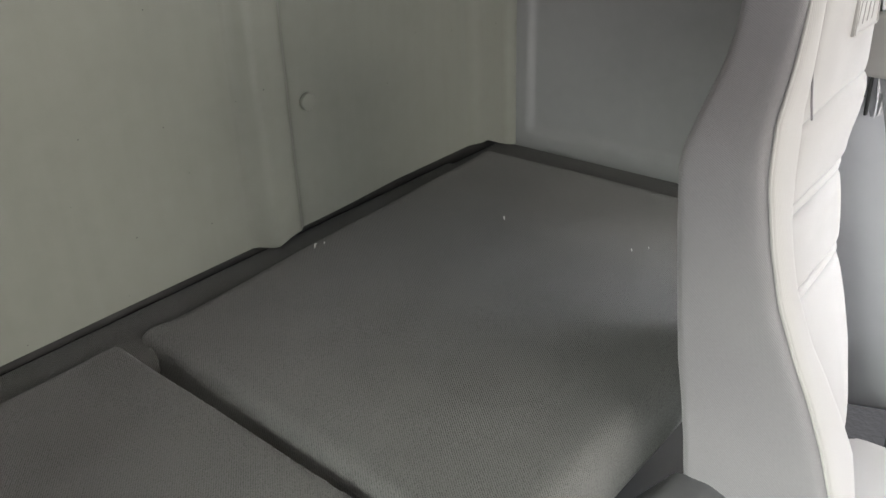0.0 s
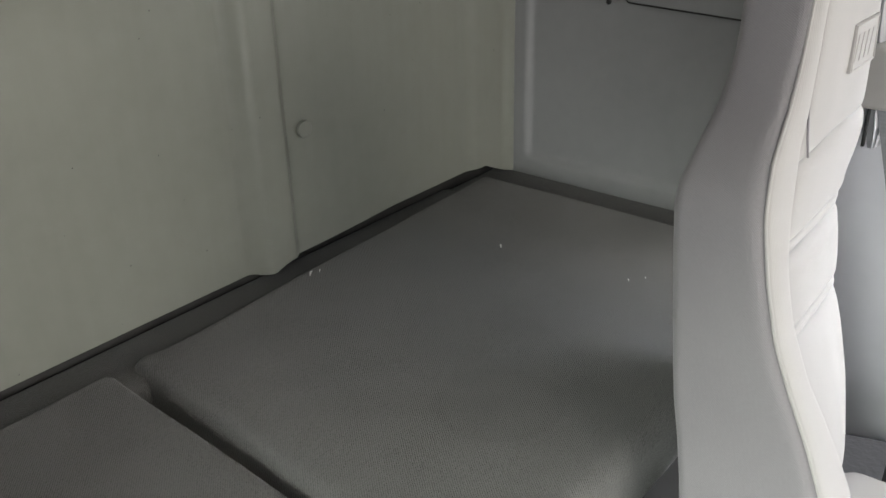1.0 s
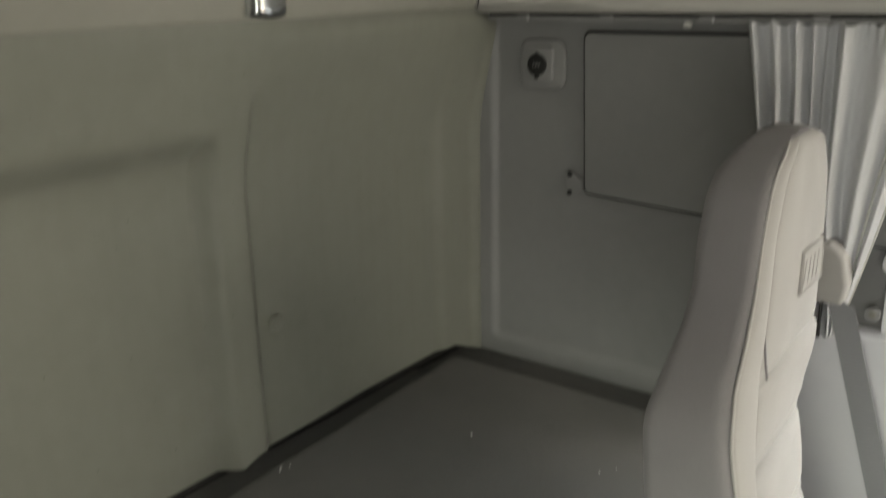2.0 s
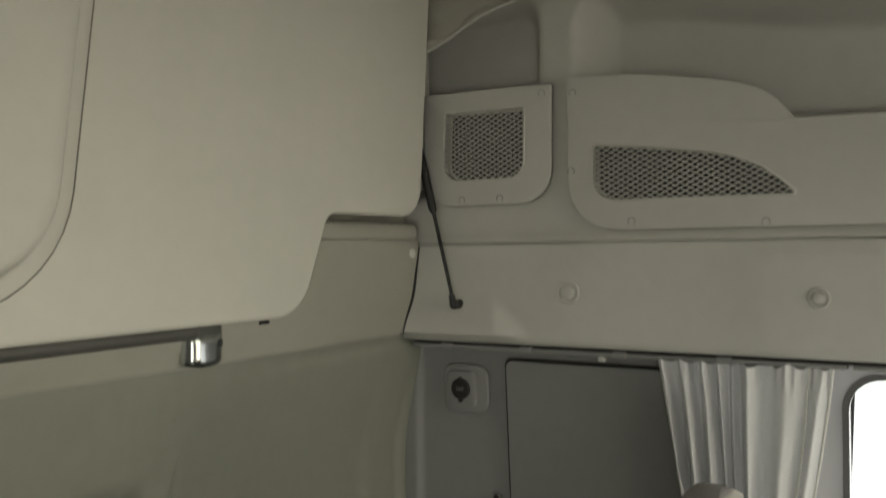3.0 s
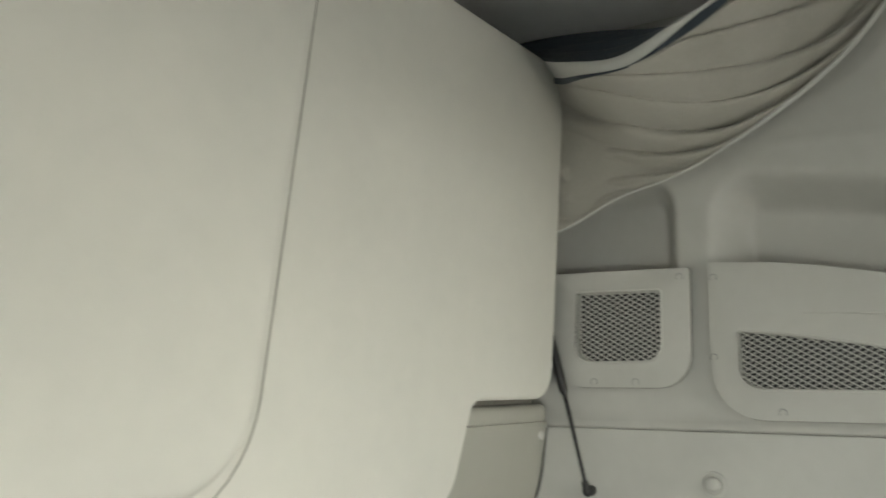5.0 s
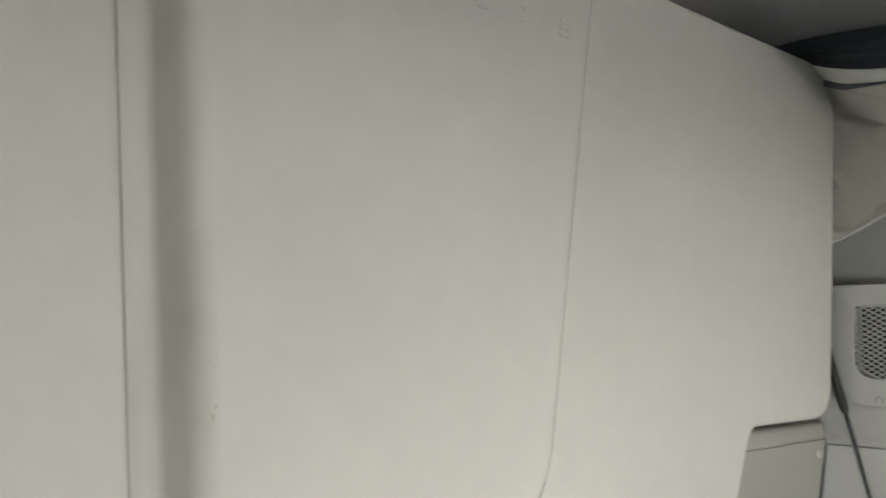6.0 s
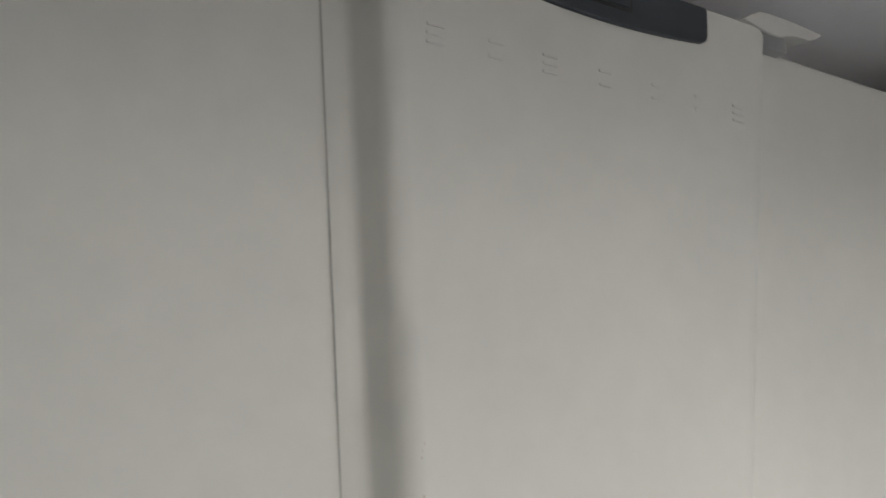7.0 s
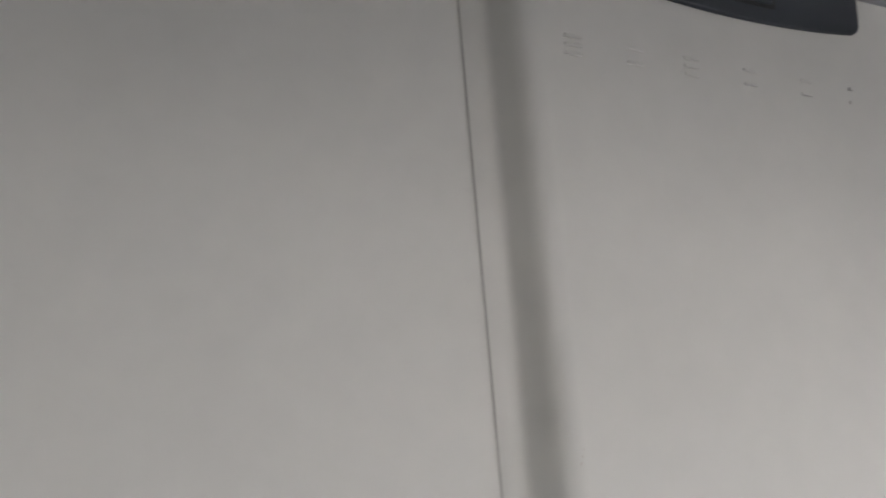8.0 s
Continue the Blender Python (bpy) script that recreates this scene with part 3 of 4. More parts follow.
def askew(p):   # the rear edge runs askew, the gap's edge too, and the corner at the gap is drawn to a tip
    p.y -= 0.052 * (1.40 - p.x) * (p.y - 0.264) / 0.686
    tip = step(0.67, 0.61, p.x) * step(0.83, 0.895, p.y)
    p.x += (0.010 - 0.075 * (0.90 - p.y)) * step(0.95, 0.62, p.x) - 0.006 * tip
    p.y += 0.008 * tip
    p.z += 0.003 * tip


def creased(p):   # small wrinkles along the gap, whose edge runs askew
    p.x -= (0.0075 + 0.034 * (0.90 - p.y)) * step(0.15, 0.57, p.x)
    if p.z > 0.63:
        m = step(0.40, 0.56, p.x) * step(0.60, 0.42, p.y) * max(0.0, 0.2 + noise.noise(Vector((p.x * 8, p.y * 8, 1.0))))
        p.z += 0.0075 * m * math.sin((p.y + 0.45 * p.x) * 190 + 3 * noise.noise(p * 9))


mattress("dark grey ribbed fabric mattress section on the lower bunk", (0.602, 0.264, 0.548), (1.484, 0.950, 0.657), 0.026, (34, 28, 3), 0.0, askew)
mattress("dark grey ribbed fabric mattress section beside a narrow gap", (X_FAR + 0.03, 0.264, 0.547), (0.586, 0.912, 0.655), 0.012, (110, 60, 3), 5.0, creased)
for x, y, s in ((0.937, 0.893, 0.006), (0.952, 0.888, 0.003), (1.205, 0.705, 0.005), (1.223, 0.470, 0.003), (1.245, 0.452, 0.002)):
    bm = tube([(x - s, y - s * 0.6, 0.6625), (x, y + s * 0.3, 0.6645), (x + s, y + s * 0.8, 0.6625)], [s * 0.18, s * 0.3, s * 0.15], 6)
    thing("lint", bm, MAT_HEM, "small white lint lying on the mattress", "lint", "lint on the mattress")

# plug in the rear wall
plug = base("wall_plug", "round grey plastic plug in the rear wall", "plug", (1.010, 0.962, 0.876))
part("cap", local(plug, disc((1.010, 0.960, 0.876), (0, -1, 0), 0.0145, 0.006, 28, 0.002)), MAT_REAR_SHADED, plug)

# ---- rear shelf cover, grab tube, bracket ----
cover = base("shelf_edge", "light grey rounded shelf edge along the rear wall", "shelf edge", (MID, 0.853, 1.37))
def cover_y(z):
    return 0.8875 - (z - 1.366) * 0.165


half_w = 1.508 - MID
top_us = sorted(set(span(MID - 1.118, MID - 0.90, 16) + span(MID - 0.90, MID + 0.90, 20) + span(MID + 0.90, MID + 1.118, 16)))
# the same sheet's upper part, in the tone brightened for light
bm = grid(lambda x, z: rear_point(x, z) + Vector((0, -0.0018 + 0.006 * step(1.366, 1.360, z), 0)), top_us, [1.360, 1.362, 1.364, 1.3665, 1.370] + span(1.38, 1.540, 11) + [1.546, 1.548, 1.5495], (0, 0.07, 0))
part("front", local(cover, bm), MAT_REAR_LIT, cover, smooth=60)
part("top_lip", local(cover, soft_box((MID - half_w + 0.004, 0.853, 1.5472), (MID + half_w - 0.004, 0.99, 1.581), 0.0125, (20, 3, 2))), MAT_REAR_LIT, cover)
part("button", local(cover, disc((1.489, 0.8605, 1.524), (0, -1, 0.16), 0.0095, 0.005, 24, 0.0015)), MAT_WHITE, cover, "small pale fixing cap")
# added dark box: paints the shade in the gap under the bunk
part("rear_gap_shade", local(cover, box((MID - half_w + 0.006, 0.885, 1.575), (MID + half_w - 0.006, 0.990, 1.66))), MAT_SEAM_DARK, cover, "dark box standing in for the shade behind the folded bunk")
# added black tube that paints the shade in the open gap at the panel
part("gap_line", local(cover, tube([(1.5112 - 0.0185 * step(1.45, 1.37, z), cover_y(z) - 0.0015, z) for z in span(1.364, 1.536, 14)], [0.0012 + 0.0016 * step(1.37, 1.43, z) * step(1.53, 1.46, z) for z in span(1.364, 1.536, 14)], 8)), MAT_BLACK, cover, "black line standing in for the dark gap at the side panel")
part("slot", local(cover, soft_box((1.084, cover_y(1.43) - 0.004, 1.4175), (1.104, cover_y(1.43) + 0.004, 1.4235), 0.0015, (3, 1, 1))), MAT_BLACK, cover, "small dark slot")
tube_ob = base("grab_tube", "grey tube with chrome end brackets under the folded bunk", "tube", (MID, 0.868, 1.413))
part("bar", local(tube_ob, tube([(2 * MID - 0.94, 0.866, 1.4200), (0.94, 0.866, 1.4200)], 0.0115, 18)), MAT_TUBE, tube_ob)
for mirror in (False, True):
    f = (lambda x: 2 * MID - x) if mirror else (lambda x: x)
    sgn = -1 if mirror else 1

    def shell(u, v):
        x = f(0.932) + sgn * (0.067 * u + 0.010 * u * step(0.55, 1.0, v))
        bow = (1 - (2 * u - 1) ** 4) ** 0.5 * (0.75 + 0.25 * (1 - max(0.0, 1 - v * 6) ** 2) ** 0.5)
        return Vector((x, 0.8815 - 0.023 * bow + 0.008 * step(0.6, 1.0, v), 1.3715 + 0.058 * v - 0.004 * math.sin(math.pi * u) * (1 - v)))
    bm = grid(shell, span(0, 1, 18), span(0, 1, 14))
    bracket = part("bracket", local(tube_ob, bm), MAT_CHROME, tube_ob, "polished chrome tube bracket")
    part("screw", local(tube_ob, disc((f(0.9865), 0.8610, 1.400), (sgn * 0.25, -1, 0), 0.0062, 0.004, 20, 0.0015)), MAT_DARK, bracket, "dark countersunk screw")

# ---- upper bunk, folded up ----
LEAN = 0.0651
n_len = math.hypot(1, LEAN)
BUNK = Matrix(((1, 0, 0, 0), (0, -LEAN / n_len, -1 / n_len, 0.8278), (0, 1 / n_len, -LEAN / n_len, 1.55), (0, 0, 0, 1)))
bunk = new("upper_bunk")
bunk.matrix_basis = BUNK
bunk.empty_display_size = 0.05
tagged(bunk, "folded-up upper bunk with an off-white plastic underside", "bunk")
half = [(1.140, -0.123, 0.078), (1.196, 0.041, 0.030), (1.469, 0.041, 0.055), (1.469, 0.662, 0.100)]
outline = rounded(half + [(2 * MID - x, z, r) for x, z, r in reversed(half)], 9)
part("underside", plate(outline, lambda x, z: (x, z, 0.0), (0, 0, -0.024), 0.009, 5), MAT_BUNK, bunk)
part("bedding", soft_box((2 * MID - 1.43, 0.105, -0.125), (1.43, 0.62, -0.022), 0.03, (20, 10, 3)), MAT_BED, bunk, "dark grey mattress strapped in the folded bunk")

PC = 0.4635


def panel_loop(inset, w, n=9):
    """The raised panel's outline: it narrows downwards and has wide lower corners."""
    def hw(v):
        return 0.2985 + (v - 0.50) * 0.088 - inset
    vb, vt = -0.084 + inset, 0.660
    r = max(0.055, 0.150 - inset)
    pts = [(PC - hw(vb), vb, r), (PC + hw(vb), vb, r), (PC + hw(vt), vt, 0.008), (PC - hw(vt), vt, 0.008)]
    return [Vector((p.x, p.y, w)) for p in rounded(pts, n)]


BEVEL = ((0.0, -0.018), (0.0, 0.0003), (0.0030, 0.0014), (0.0062, 0.0025), (0.012, 0.0036), (0.0195, 0.0044), (0.0235, 0.0062), (0.0270, 0.0112), (0.0315, 0.0200),
         (0.0360, 0.0292), (0.0405, 0.0362), (0.0455, 0.0408), (0.0520, 0.0434), (0.062, 0.0447), (0.10, 0.0452))
loops = [panel_loop(i, w) for i, w in BEVEL]
bm = bmesh.new()
rings = [[bm.verts.new(p) for p in lp] for lp in loops]
for a, b in zip(rings, rings[1:]):
    for i in range(len(a)):
        bm.faces.new((a[i], a[(i + 1) % len(a)], b[(i + 1) % len(a)], b[i]))
bm.faces.new(rings[-1])
panel = part("raised_panel", bm, MAT_BUNK, bunk, "", smooth=50)
outer, inner = panel_loop(-0.0022, 0.0), panel_loop(0.0002, 0.0)
# one seam in two tones: shade painted darker into its right half
for right in (False, True):
    bm = bmesh.new()
    for i in range(len(outer)):
        k = (i + 1) % len(outer)
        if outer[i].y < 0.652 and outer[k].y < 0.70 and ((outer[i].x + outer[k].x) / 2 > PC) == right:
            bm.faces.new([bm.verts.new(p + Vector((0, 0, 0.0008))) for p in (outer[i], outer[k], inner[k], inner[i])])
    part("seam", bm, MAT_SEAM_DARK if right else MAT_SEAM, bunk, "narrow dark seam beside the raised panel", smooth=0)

# pressed lettering, kept as plain shapes
for x, count, wide in ((0.255, 3, 0.0098), (0.3245, 2, 0.0095), (0.391, 3, 0.0095), (0.465, 2, 0.0085), (0.540, 2, 0.0075), (0.603, 2, 0.0030), (0.673, 3, 0.0095)):
    bars = []
    for q in range(count):
        z = 0.5435 + (q - (count - 1) / 2) * (0.0086 if count == 3 else 0.0150)
        bars.append(soft_box((x - wide, z - 0.0019, 0.0425), (x + wide, z + 0.0019, 0.0466), 0.0010, (3, 1, 1)))
    part("pressed_mark", merge(bars), MAT_BUNK, panel)

for u, v, r in ((0.252, 0.118, 0.0026), (0.254, 0.127, 0.0016), (0.251, 0.160, 0.0009), (0.2535, 0.172, 0.0008), (0.252, 0.166, 0.0006)):
    bm = plate([(u + r * math.cos(a) * (0.55 + 0.2 * math.sin(3 * a)), v + r * 1.6 * math.sin(a)) for a in span(0, 2 * math.pi * 0.95, 11)], lambda x, z: (x, z, 0.0447), (0, 0, 0.0004))
    part("scuff", bm, MAT_SCUFF, panel, "small brown scuff on the panel", smooth=0)

# the handle at the panel's upper edge
hx0, hx1 = 0.306, 0.620
low = [(hx0 + (hx1 - hx0) * i / 14, 0.606 + 0.010 * (2 * i / 14 - 1) ** 2) for i in range(15)]
outline = rounded([(hx0, 0.659, 0.004), (hx0, low[0][1], 0.012)] + [(x, z, 0) for x, z in low[1:-1]] + [(hx1, low[-1][1], 0.012), (hx1, 0.659, 0.004)], 6)
handle = part("handle", plate(outline, lambda x, z: (x, z, 0.0505), (0, 0, -0.008), 0.0025), MAT_DARK, bunk, "dark blue-grey plastic release handle")
part("lever_recess", soft_box((0.375, 0.6225, 0.0500), (0.500, 0.6575, 0.0512), 0.0004, (4, 2, 1)), MAT_BLACK, handle, "black recess of the lever")
part("lever", soft_box((0.380, 0.6265, 0.0508), (0.495, 0.6570, 0.0535), 0.0012, (6, 3, 1)), MAT_DARK, handle, "dark plastic release lever")

# latch on the ceiling
latch = base("ceiling_latch", "light grey plastic bunk latch under the ceiling", "latch", (0.85, 0.80, 2.29))
HOOK = [(0.722, 2.230), (0.737, 2.239), (0.755, 2.248), (0.774, 2.250), (0.823, 2.250), (0.882, 2.246), (0.869, 2.237), (0.852, 2.231), (0.828, 2.231), (0.808, 2.227), (0.792, 2.222), (0.773, 2.222), (0.759, 2.224)]
part("hook", local(latch, plate(HOOK, lambda x, z: (x, 0.764, z), (0, 0.032, 0.004), 0.0015)), MAT_UPPER, latch)
part("pawl", local(latch, soft_box((0.758, 0.768, 2.204), (0.809, 0.800, 2.226), 0.003, (3, 3, 3))), MAT_SIDE, latch, "grey pawl of the latch")

# gas strut
strut = base("gas_strut", "thin black gas strut between side wall and bunk", "strut", (1.497, 0.769, 1.427))
part("rod", local(strut, tube([(1.490, 0.770, 1.432), (1.488, 0.811, 1.606)], 0.0036, 12)), MAT_ROD, strut)
part("cylinder", local(strut, tube([(1.488, 0.8095, 1.600), (1.4875, 0.8115, 1.608), (1.482, 0.846, 1.76)], [0.0055, 0.0078, 0.0078], 14)), MAT_BLACK, strut)
part("ball_joint", local(strut, merge([disc((1.500, 0.769, 1.427), (-1, 0, 0), 0.0095, 0.024, 20, 0.003), tube([(1.490, 0.7695, 1.424), (1.4895, 0.773, 1.445)], 0.0062, 12)])), MAT_BLACK, strut)

# ---- upper side wall: pockets with mesh ----
def side_at(x):
    return lambda y, z: (x, y, z)


def pocket(label, outer, hole, marks):
    ob = base("mesh_pocket", label, "storage pocket", (1.506, outer[0][0], outer[0][1]), "mesh pockets")
    o, h = rounded(outer, 8), rounded(hole, 8)
    bm = holed_plate(o, h, side_at(1.5045), (0.014, 0, 0), 0.004)
    part("cover", local(ob, bm), MAT_UPPER, ob)
    mid = sum(o, Vector((0, 0))) / len(o)
    grown = []
    for i in range(len(o)):
        t = (o[(i + 1) % len(o)] - o[i - 1]).normalized()
        nrm = Vector((t.y, -t.x))
        if nrm.dot(o[i] - mid) < 0:
            nrm = -nrm
        grown.append(o[i] + nrm * 0.0012)
    # added dark rim: the cover's shadow line painted on as a thin plate
    part("edge_line", local(ob, holed_plate(grown, h, side_at(1.5125), (0.004, 0, 0))), MAT_SEAM_DARK, ob, "dark rim standing in for the shadow line round the pocket")
    # raised lip of the opening
    lip = bmesh.new()
    k = len(h)
    c = sum(h, Vector((0, 0))) / k
    prof = ((0.0045, 0.0), (0.0035, -0.0022), (0.0010, -0.0024), (0.0, 0.0), (0.0, 0.012))
    loops = []
    for out, dx in prof:
        lp = []
        for i in range(k):
            t = (h[(i + 1) % k] - h[i - 1]).normalized()
            nrm = Vector((t.y, -t.x))
            if nrm.dot(h[i] - c) < 0:
                nrm = -nrm
            lp.append(lip.verts.new((1.5044 + dx, h[i].x + nrm.x * out, h[i].y + nrm.y * out)))
        loops.append(lp)
    for a, b in zip(loops, loops[1:]):
        for i in range(k):
            lip.faces.new((a[i], a[(i + 1) % k], b[(i + 1) % k], b[i]))
    part("lip", local(ob, lip), MAT_UPPER, ob)
    net = expanded_mesh(h, side_at(1.5042), 0.0168, 0.0094, 0.0018, (1, 0, 0))
    tagged(part("mesh", local(ob, net), MAT_UPPER, ob, "grey expanded diamond mesh", smooth=0), kind="stuff")
    # added dark sheet that paints the pocket's inner shade behind the mesh
    part("hole_shade", local(ob, plate([(p.x, p.y) for p in h], side_at(1.5325), (0.002, 0, 0))), MAT_FLOOR, ob, "dark sheet standing in for the shade behind the mesh")
    for y, z in marks:
        part("clip", local(ob, tube([(1.5042, y + 0.0062 * math.cos(a), z + 0.0062 * math.sin(a)) for a in span(-0.7, 3.8, 14)], 0.0007, 6)), MAT_SIDE, ob)
    return ob


pocket("small light grey pocket cover with diamond mesh",
       [(0.840, 1.826, 0.004), (0.573, 1.822, 0.005), (0.577, 1.612, 0.060), (0.838, 1.612, 0.062)],
       [(0.790, 1.786, 0.004), (0.627, 1.783, 0.004), (0.629, 1.660, 0.030), (0.797, 1.660, 0.032)],
       [(0.590, 1.806), (0.757, 1.622), (0.677, 1.622)])
pocket("long light grey pocket cover with a curved diamond mesh",
       [(0.541, 1.829, 0.006), (0.431, 1.821, 0.0), (0.360, 1.811, 0.0), (0.297, 1.799, 0.0), (0.262, 1.792, 0.0), (0.235, 1.784, 0.0), (0.212, 1.774, 0.0), (0.192, 1.756, 0.0), (0.166, 1.7235, 0.004), (-0.85, 1.688, 0.03), (-0.85, 1.560, 0.03), (0.540, 1.560, 0.085)],
       [(0.494, 1.707, 0.004), (0.417, 1.698, 0.0), (0.341, 1.687, 0.0), (0.300, 1.681, 0.0), (0.266, 1.6735, 0.0), (0.240, 1.664, 0.0), (0.216, 1.652, 0.0), (0.190, 1.632, 0.0), (0.166, 1.6105, 0.002), (0.494, 1.612, 0.036)],
       [(0.531, 1.801), (0.535, 1.664), (0.427, 1.573), (0.210, 1.567)])
thing("pocket_edge", tube([(1.5045, y, z) for y, z in ((0.39, 1.734), (0.28, 1.729), (0.166, 1.7235), (-0.20, 1.7105), (-0.85, 1.688))], [0.0008, 0.002, 0.0026, 0.0026, 0.0026], 8), MAT_UPPER, "light grey edge bead on the pocket", "trim", kind="structure")

for y, z, r in ((0.547, 1.452, 0.0188), (0.135, 1.449, 0.0145)):
    at = 1.512 - 0.007 * (y < 0.2)
    cap = base("fixing_cap", "round light grey cap on the side panel", "cap", (at, y, z), "fixing caps")
    part("rim", local(cap, ring((at, y, z), (-1, 0, 0), r, 0.0026, 36, 8)), MAT_UPPER, cap)
    part("face", local(cap, disc((at - 0.001, y, z), (-1, 0, 0), r * 0.64, 0.012, 32, 0.003)), MAT_UPPER, cap)

# round loudspeaker grille
spk = base("loudspeaker_grille", "round grey loudspeaker grille with honeycomb slots", "loudspeaker", (1.506, 0.092, 2.044))
lean = Vector((-1, 0, -0.085)).normalized()
q = lean.to_track_quat("Z", "Y").to_matrix()
ctr = Vector((1.5085, 0.090, 2.042))
part("rim", local(spk, ring(ctr, lean, 0.079, 0.0016, 48, 8, 0.7)), MAT_UPPER, spk)
part("backing", local(spk, disc(ctr, lean, 0.080, 0.004, 48)), MAT_UPPER, spk)
hexes = []
for i in range(-7, 8):
    for j in range(-7, 8):
        u, v = (i + 0.5 * (j % 2)) * 0.0128, j * 0.0111
        if math.hypot(u, v) < 0.0740:
            for k in range(-2, 2):
                bm = bmesh.new()
                w = 0.0052 if k in (-1, 0) else 0.0036
                lo, hi = k * 0.0026 + 0.0006, k * 0.0026 + 0.0020
                vs4 = [ctr + q @ Vector((v + b, u + a, 0.0026)) for a, b in ((-w, lo), (w, lo), (w, hi), (-w, hi))]
                bm.faces.new([bm.verts.new(p) for p in vs4])
                got = bmesh.ops.extrude_face_region(bm, geom=list(bm.faces))
                bmesh.ops.translate(bm, verts=[e for e in got["geom"] if isinstance(e, bmesh.types.BMVert)], vec=-lean * 0.003)
                hexes.append(bm)
tagged(part("honeycomb", local(spk, merge(hexes)), MAT_MESH, spk, "dark slots in honeycomb groups", smooth=0), kind="stuff")
side = ctr + Vector((0.002, 0.029, 0.004))
bm = grid(lambda a, r: side + q @ Vector((r * math.cos(a), r * math.sin(a), 0.0016 - 0.004 * step(0.080, 0.083, r))), span(0, 2 * math.pi, 48), (0.030, 0.055, 0.080, 0.083))
part("bezel", local(spk, bm), MAT_UPPER, spk)

# ceiling lamp
LAMP = Vector((1.266, 0.767, 2.3185))
lamp = base("ceiling_lamp", "round grey ceiling spotlight, switched off", "lamp", LAMP)
for r, tk in ((0.067, 0.0012), (0.048, 0.0012), (0.033, 0.005)):
    part("ring", local(lamp, ring(LAMP - Vector((0, 0, 0.001)), (0, 0, -1), r, tk, 40, 8)), MAT_CEIL, lamp)
part("lens", local(lamp, disc(LAMP - Vector((0, 0, 0.002)), (0, 0, -1), 0.028, 0.010, 32, 0.004)), MAT_TUBE, lamp, "dark lamp lens")

# ---- lower side wall fittings ----
rail = base("curtain_rail", "thin grey curtain rail in short lengths", "curtain rail", (1.548, 0.87, 1.350))
for a, b in ((0.885, 0.813), (0.801, 0.646), (0.630, 0.470), (0.448, 0.294), (0.272, 0.100), (0.092, -0.80)):
    part("length", local(rail, soft_box((1.526, b, 1.3400), (1.548, a, 1.3470), 0.002, (2, 8, 1))), MAT_SIDE, rail)
for y in (0.807, 0.638, 0.459, 0.283):
    part("joint", local(rail, soft_box((1.522, y - 0.012, 1.3385), (1.545, y + 0.012, 1.3500), 0.002, (3, 3, 2))), MAT_SIDE, rail)
part("glider", local(rail, soft_box((1.526, 0.487, 1.330), (1.540, 0.499, 1.3395), 0.003, (2, 2, 2))), MAT_WHITE, rail)
# added dark strip: shade of the gap between rail and band
part("rail_gap_shade", local(rail, box((1.530, -0.80, 1.3472), (1.562, 0.885, 1.3522))), MAT_GAP, rail, "dark strip standing in for the shade above the rail")

hatch = base("wall_hatch", "flat grey hatch panel set in the side wall", "hatch", (1.57, 0.46, 1.16))
shape = [(0.701, 1.316, 0.012), (0.692, 1.020, 0.012), (0.13, 0.996, 0.012), (0.13, 1.316, 0.012)]
part("panel", local(hatch, plate(rounded(shape, 5), side_at(1.5655), (0.008, 0, 0), 0.0015)), MAT_SIDE, hatch)
grow = [(0.7052, 1.3206, 0.015), (0.6962, 1.0160, 0.015), (0.127, 0.9920, 0.015), (0.127, 1.3206, 0.015)]
part("edge_line", local(hatch, plate(rounded(grow, 5), side_at(1.5705), (0.004, 0, 0))), MAT_GAP, hatch, "dark rubber gasket round the hatch")
hinge = part("hinge", local(hatch, plate(rounded([(0.700, 1.042, 0.003), (0.735, 1.064, 0.006), (0.735, 1.004, 0.006), (0.698, 1.024, 0.003)], 4), side_at(1.5690), (0.004, 0, 0), 0.001)), MAT_SIDE, hatch)
for z in (1.052, 1.016):
    part("screw", local(hatch, disc((1.5675, 0.726, z), (-1, 0, 0), 0.0052, 0.003, 16, 0.001)), MAT_BLACK, hinge, "dark screw head")

sock = base("power_socket", "round black 12 volt socket in a square grey bezel", "socket", (1.566, 0.797, 1.257))
bez = rounded([(0.831, 1.291, 0.012), (0.766, 1.291, 0.012), (0.766, 1.222, 0.012), (0.831, 1.222, 0.012)], 6)
pad_edge = rounded([(0.842, 1.304, 0.022), (0.742, 1.304, 0.028), (0.742, 1.208, 0.028), (0.842, 1.208, 0.022)], 8)
part("boss", local(sock, plate(pad_edge, side_at(1.5700), (0.006, 0, 0), 0.005, 4)), MAT_SIDE, sock, smooth=70)
part("bezel", local(sock, plate(bez, side_at(1.5635), (0.010, 0, 0), 0.003)), MAT_SIDE, sock)
flap = part("cap", local(sock, merge([disc((1.562, 0.7985, 1.2565), (-1, 0, 0), 0.0205, 0.007, 32, 0.002), soft_box((1.5575, 0.7945, 1.2305), (1.5640, 0.8025, 1.2410), 0.0015, (2, 2, 2)), soft_box((1.5575, 0.7955, 1.2720), (1.5640, 0.8015, 1.2795), 0.0015, (2, 2, 2))])), MAT_BLACK, sock, "black rubber socket cap")
font = bpy.data.curves.new("socket_text", "FONT")
font.body, font.size, font.extrude, font.align_x, font.align_y = "12V", 0.0115, 0.0003, "CENTER", "CENTER"
tmp = new("socket_text", font)
me = bpy.data.meshes.new_from_object(tmp.evaluated_get(bpy.context.evaluated_depsgraph_get()))
bpy.data.objects.remove(tmp)
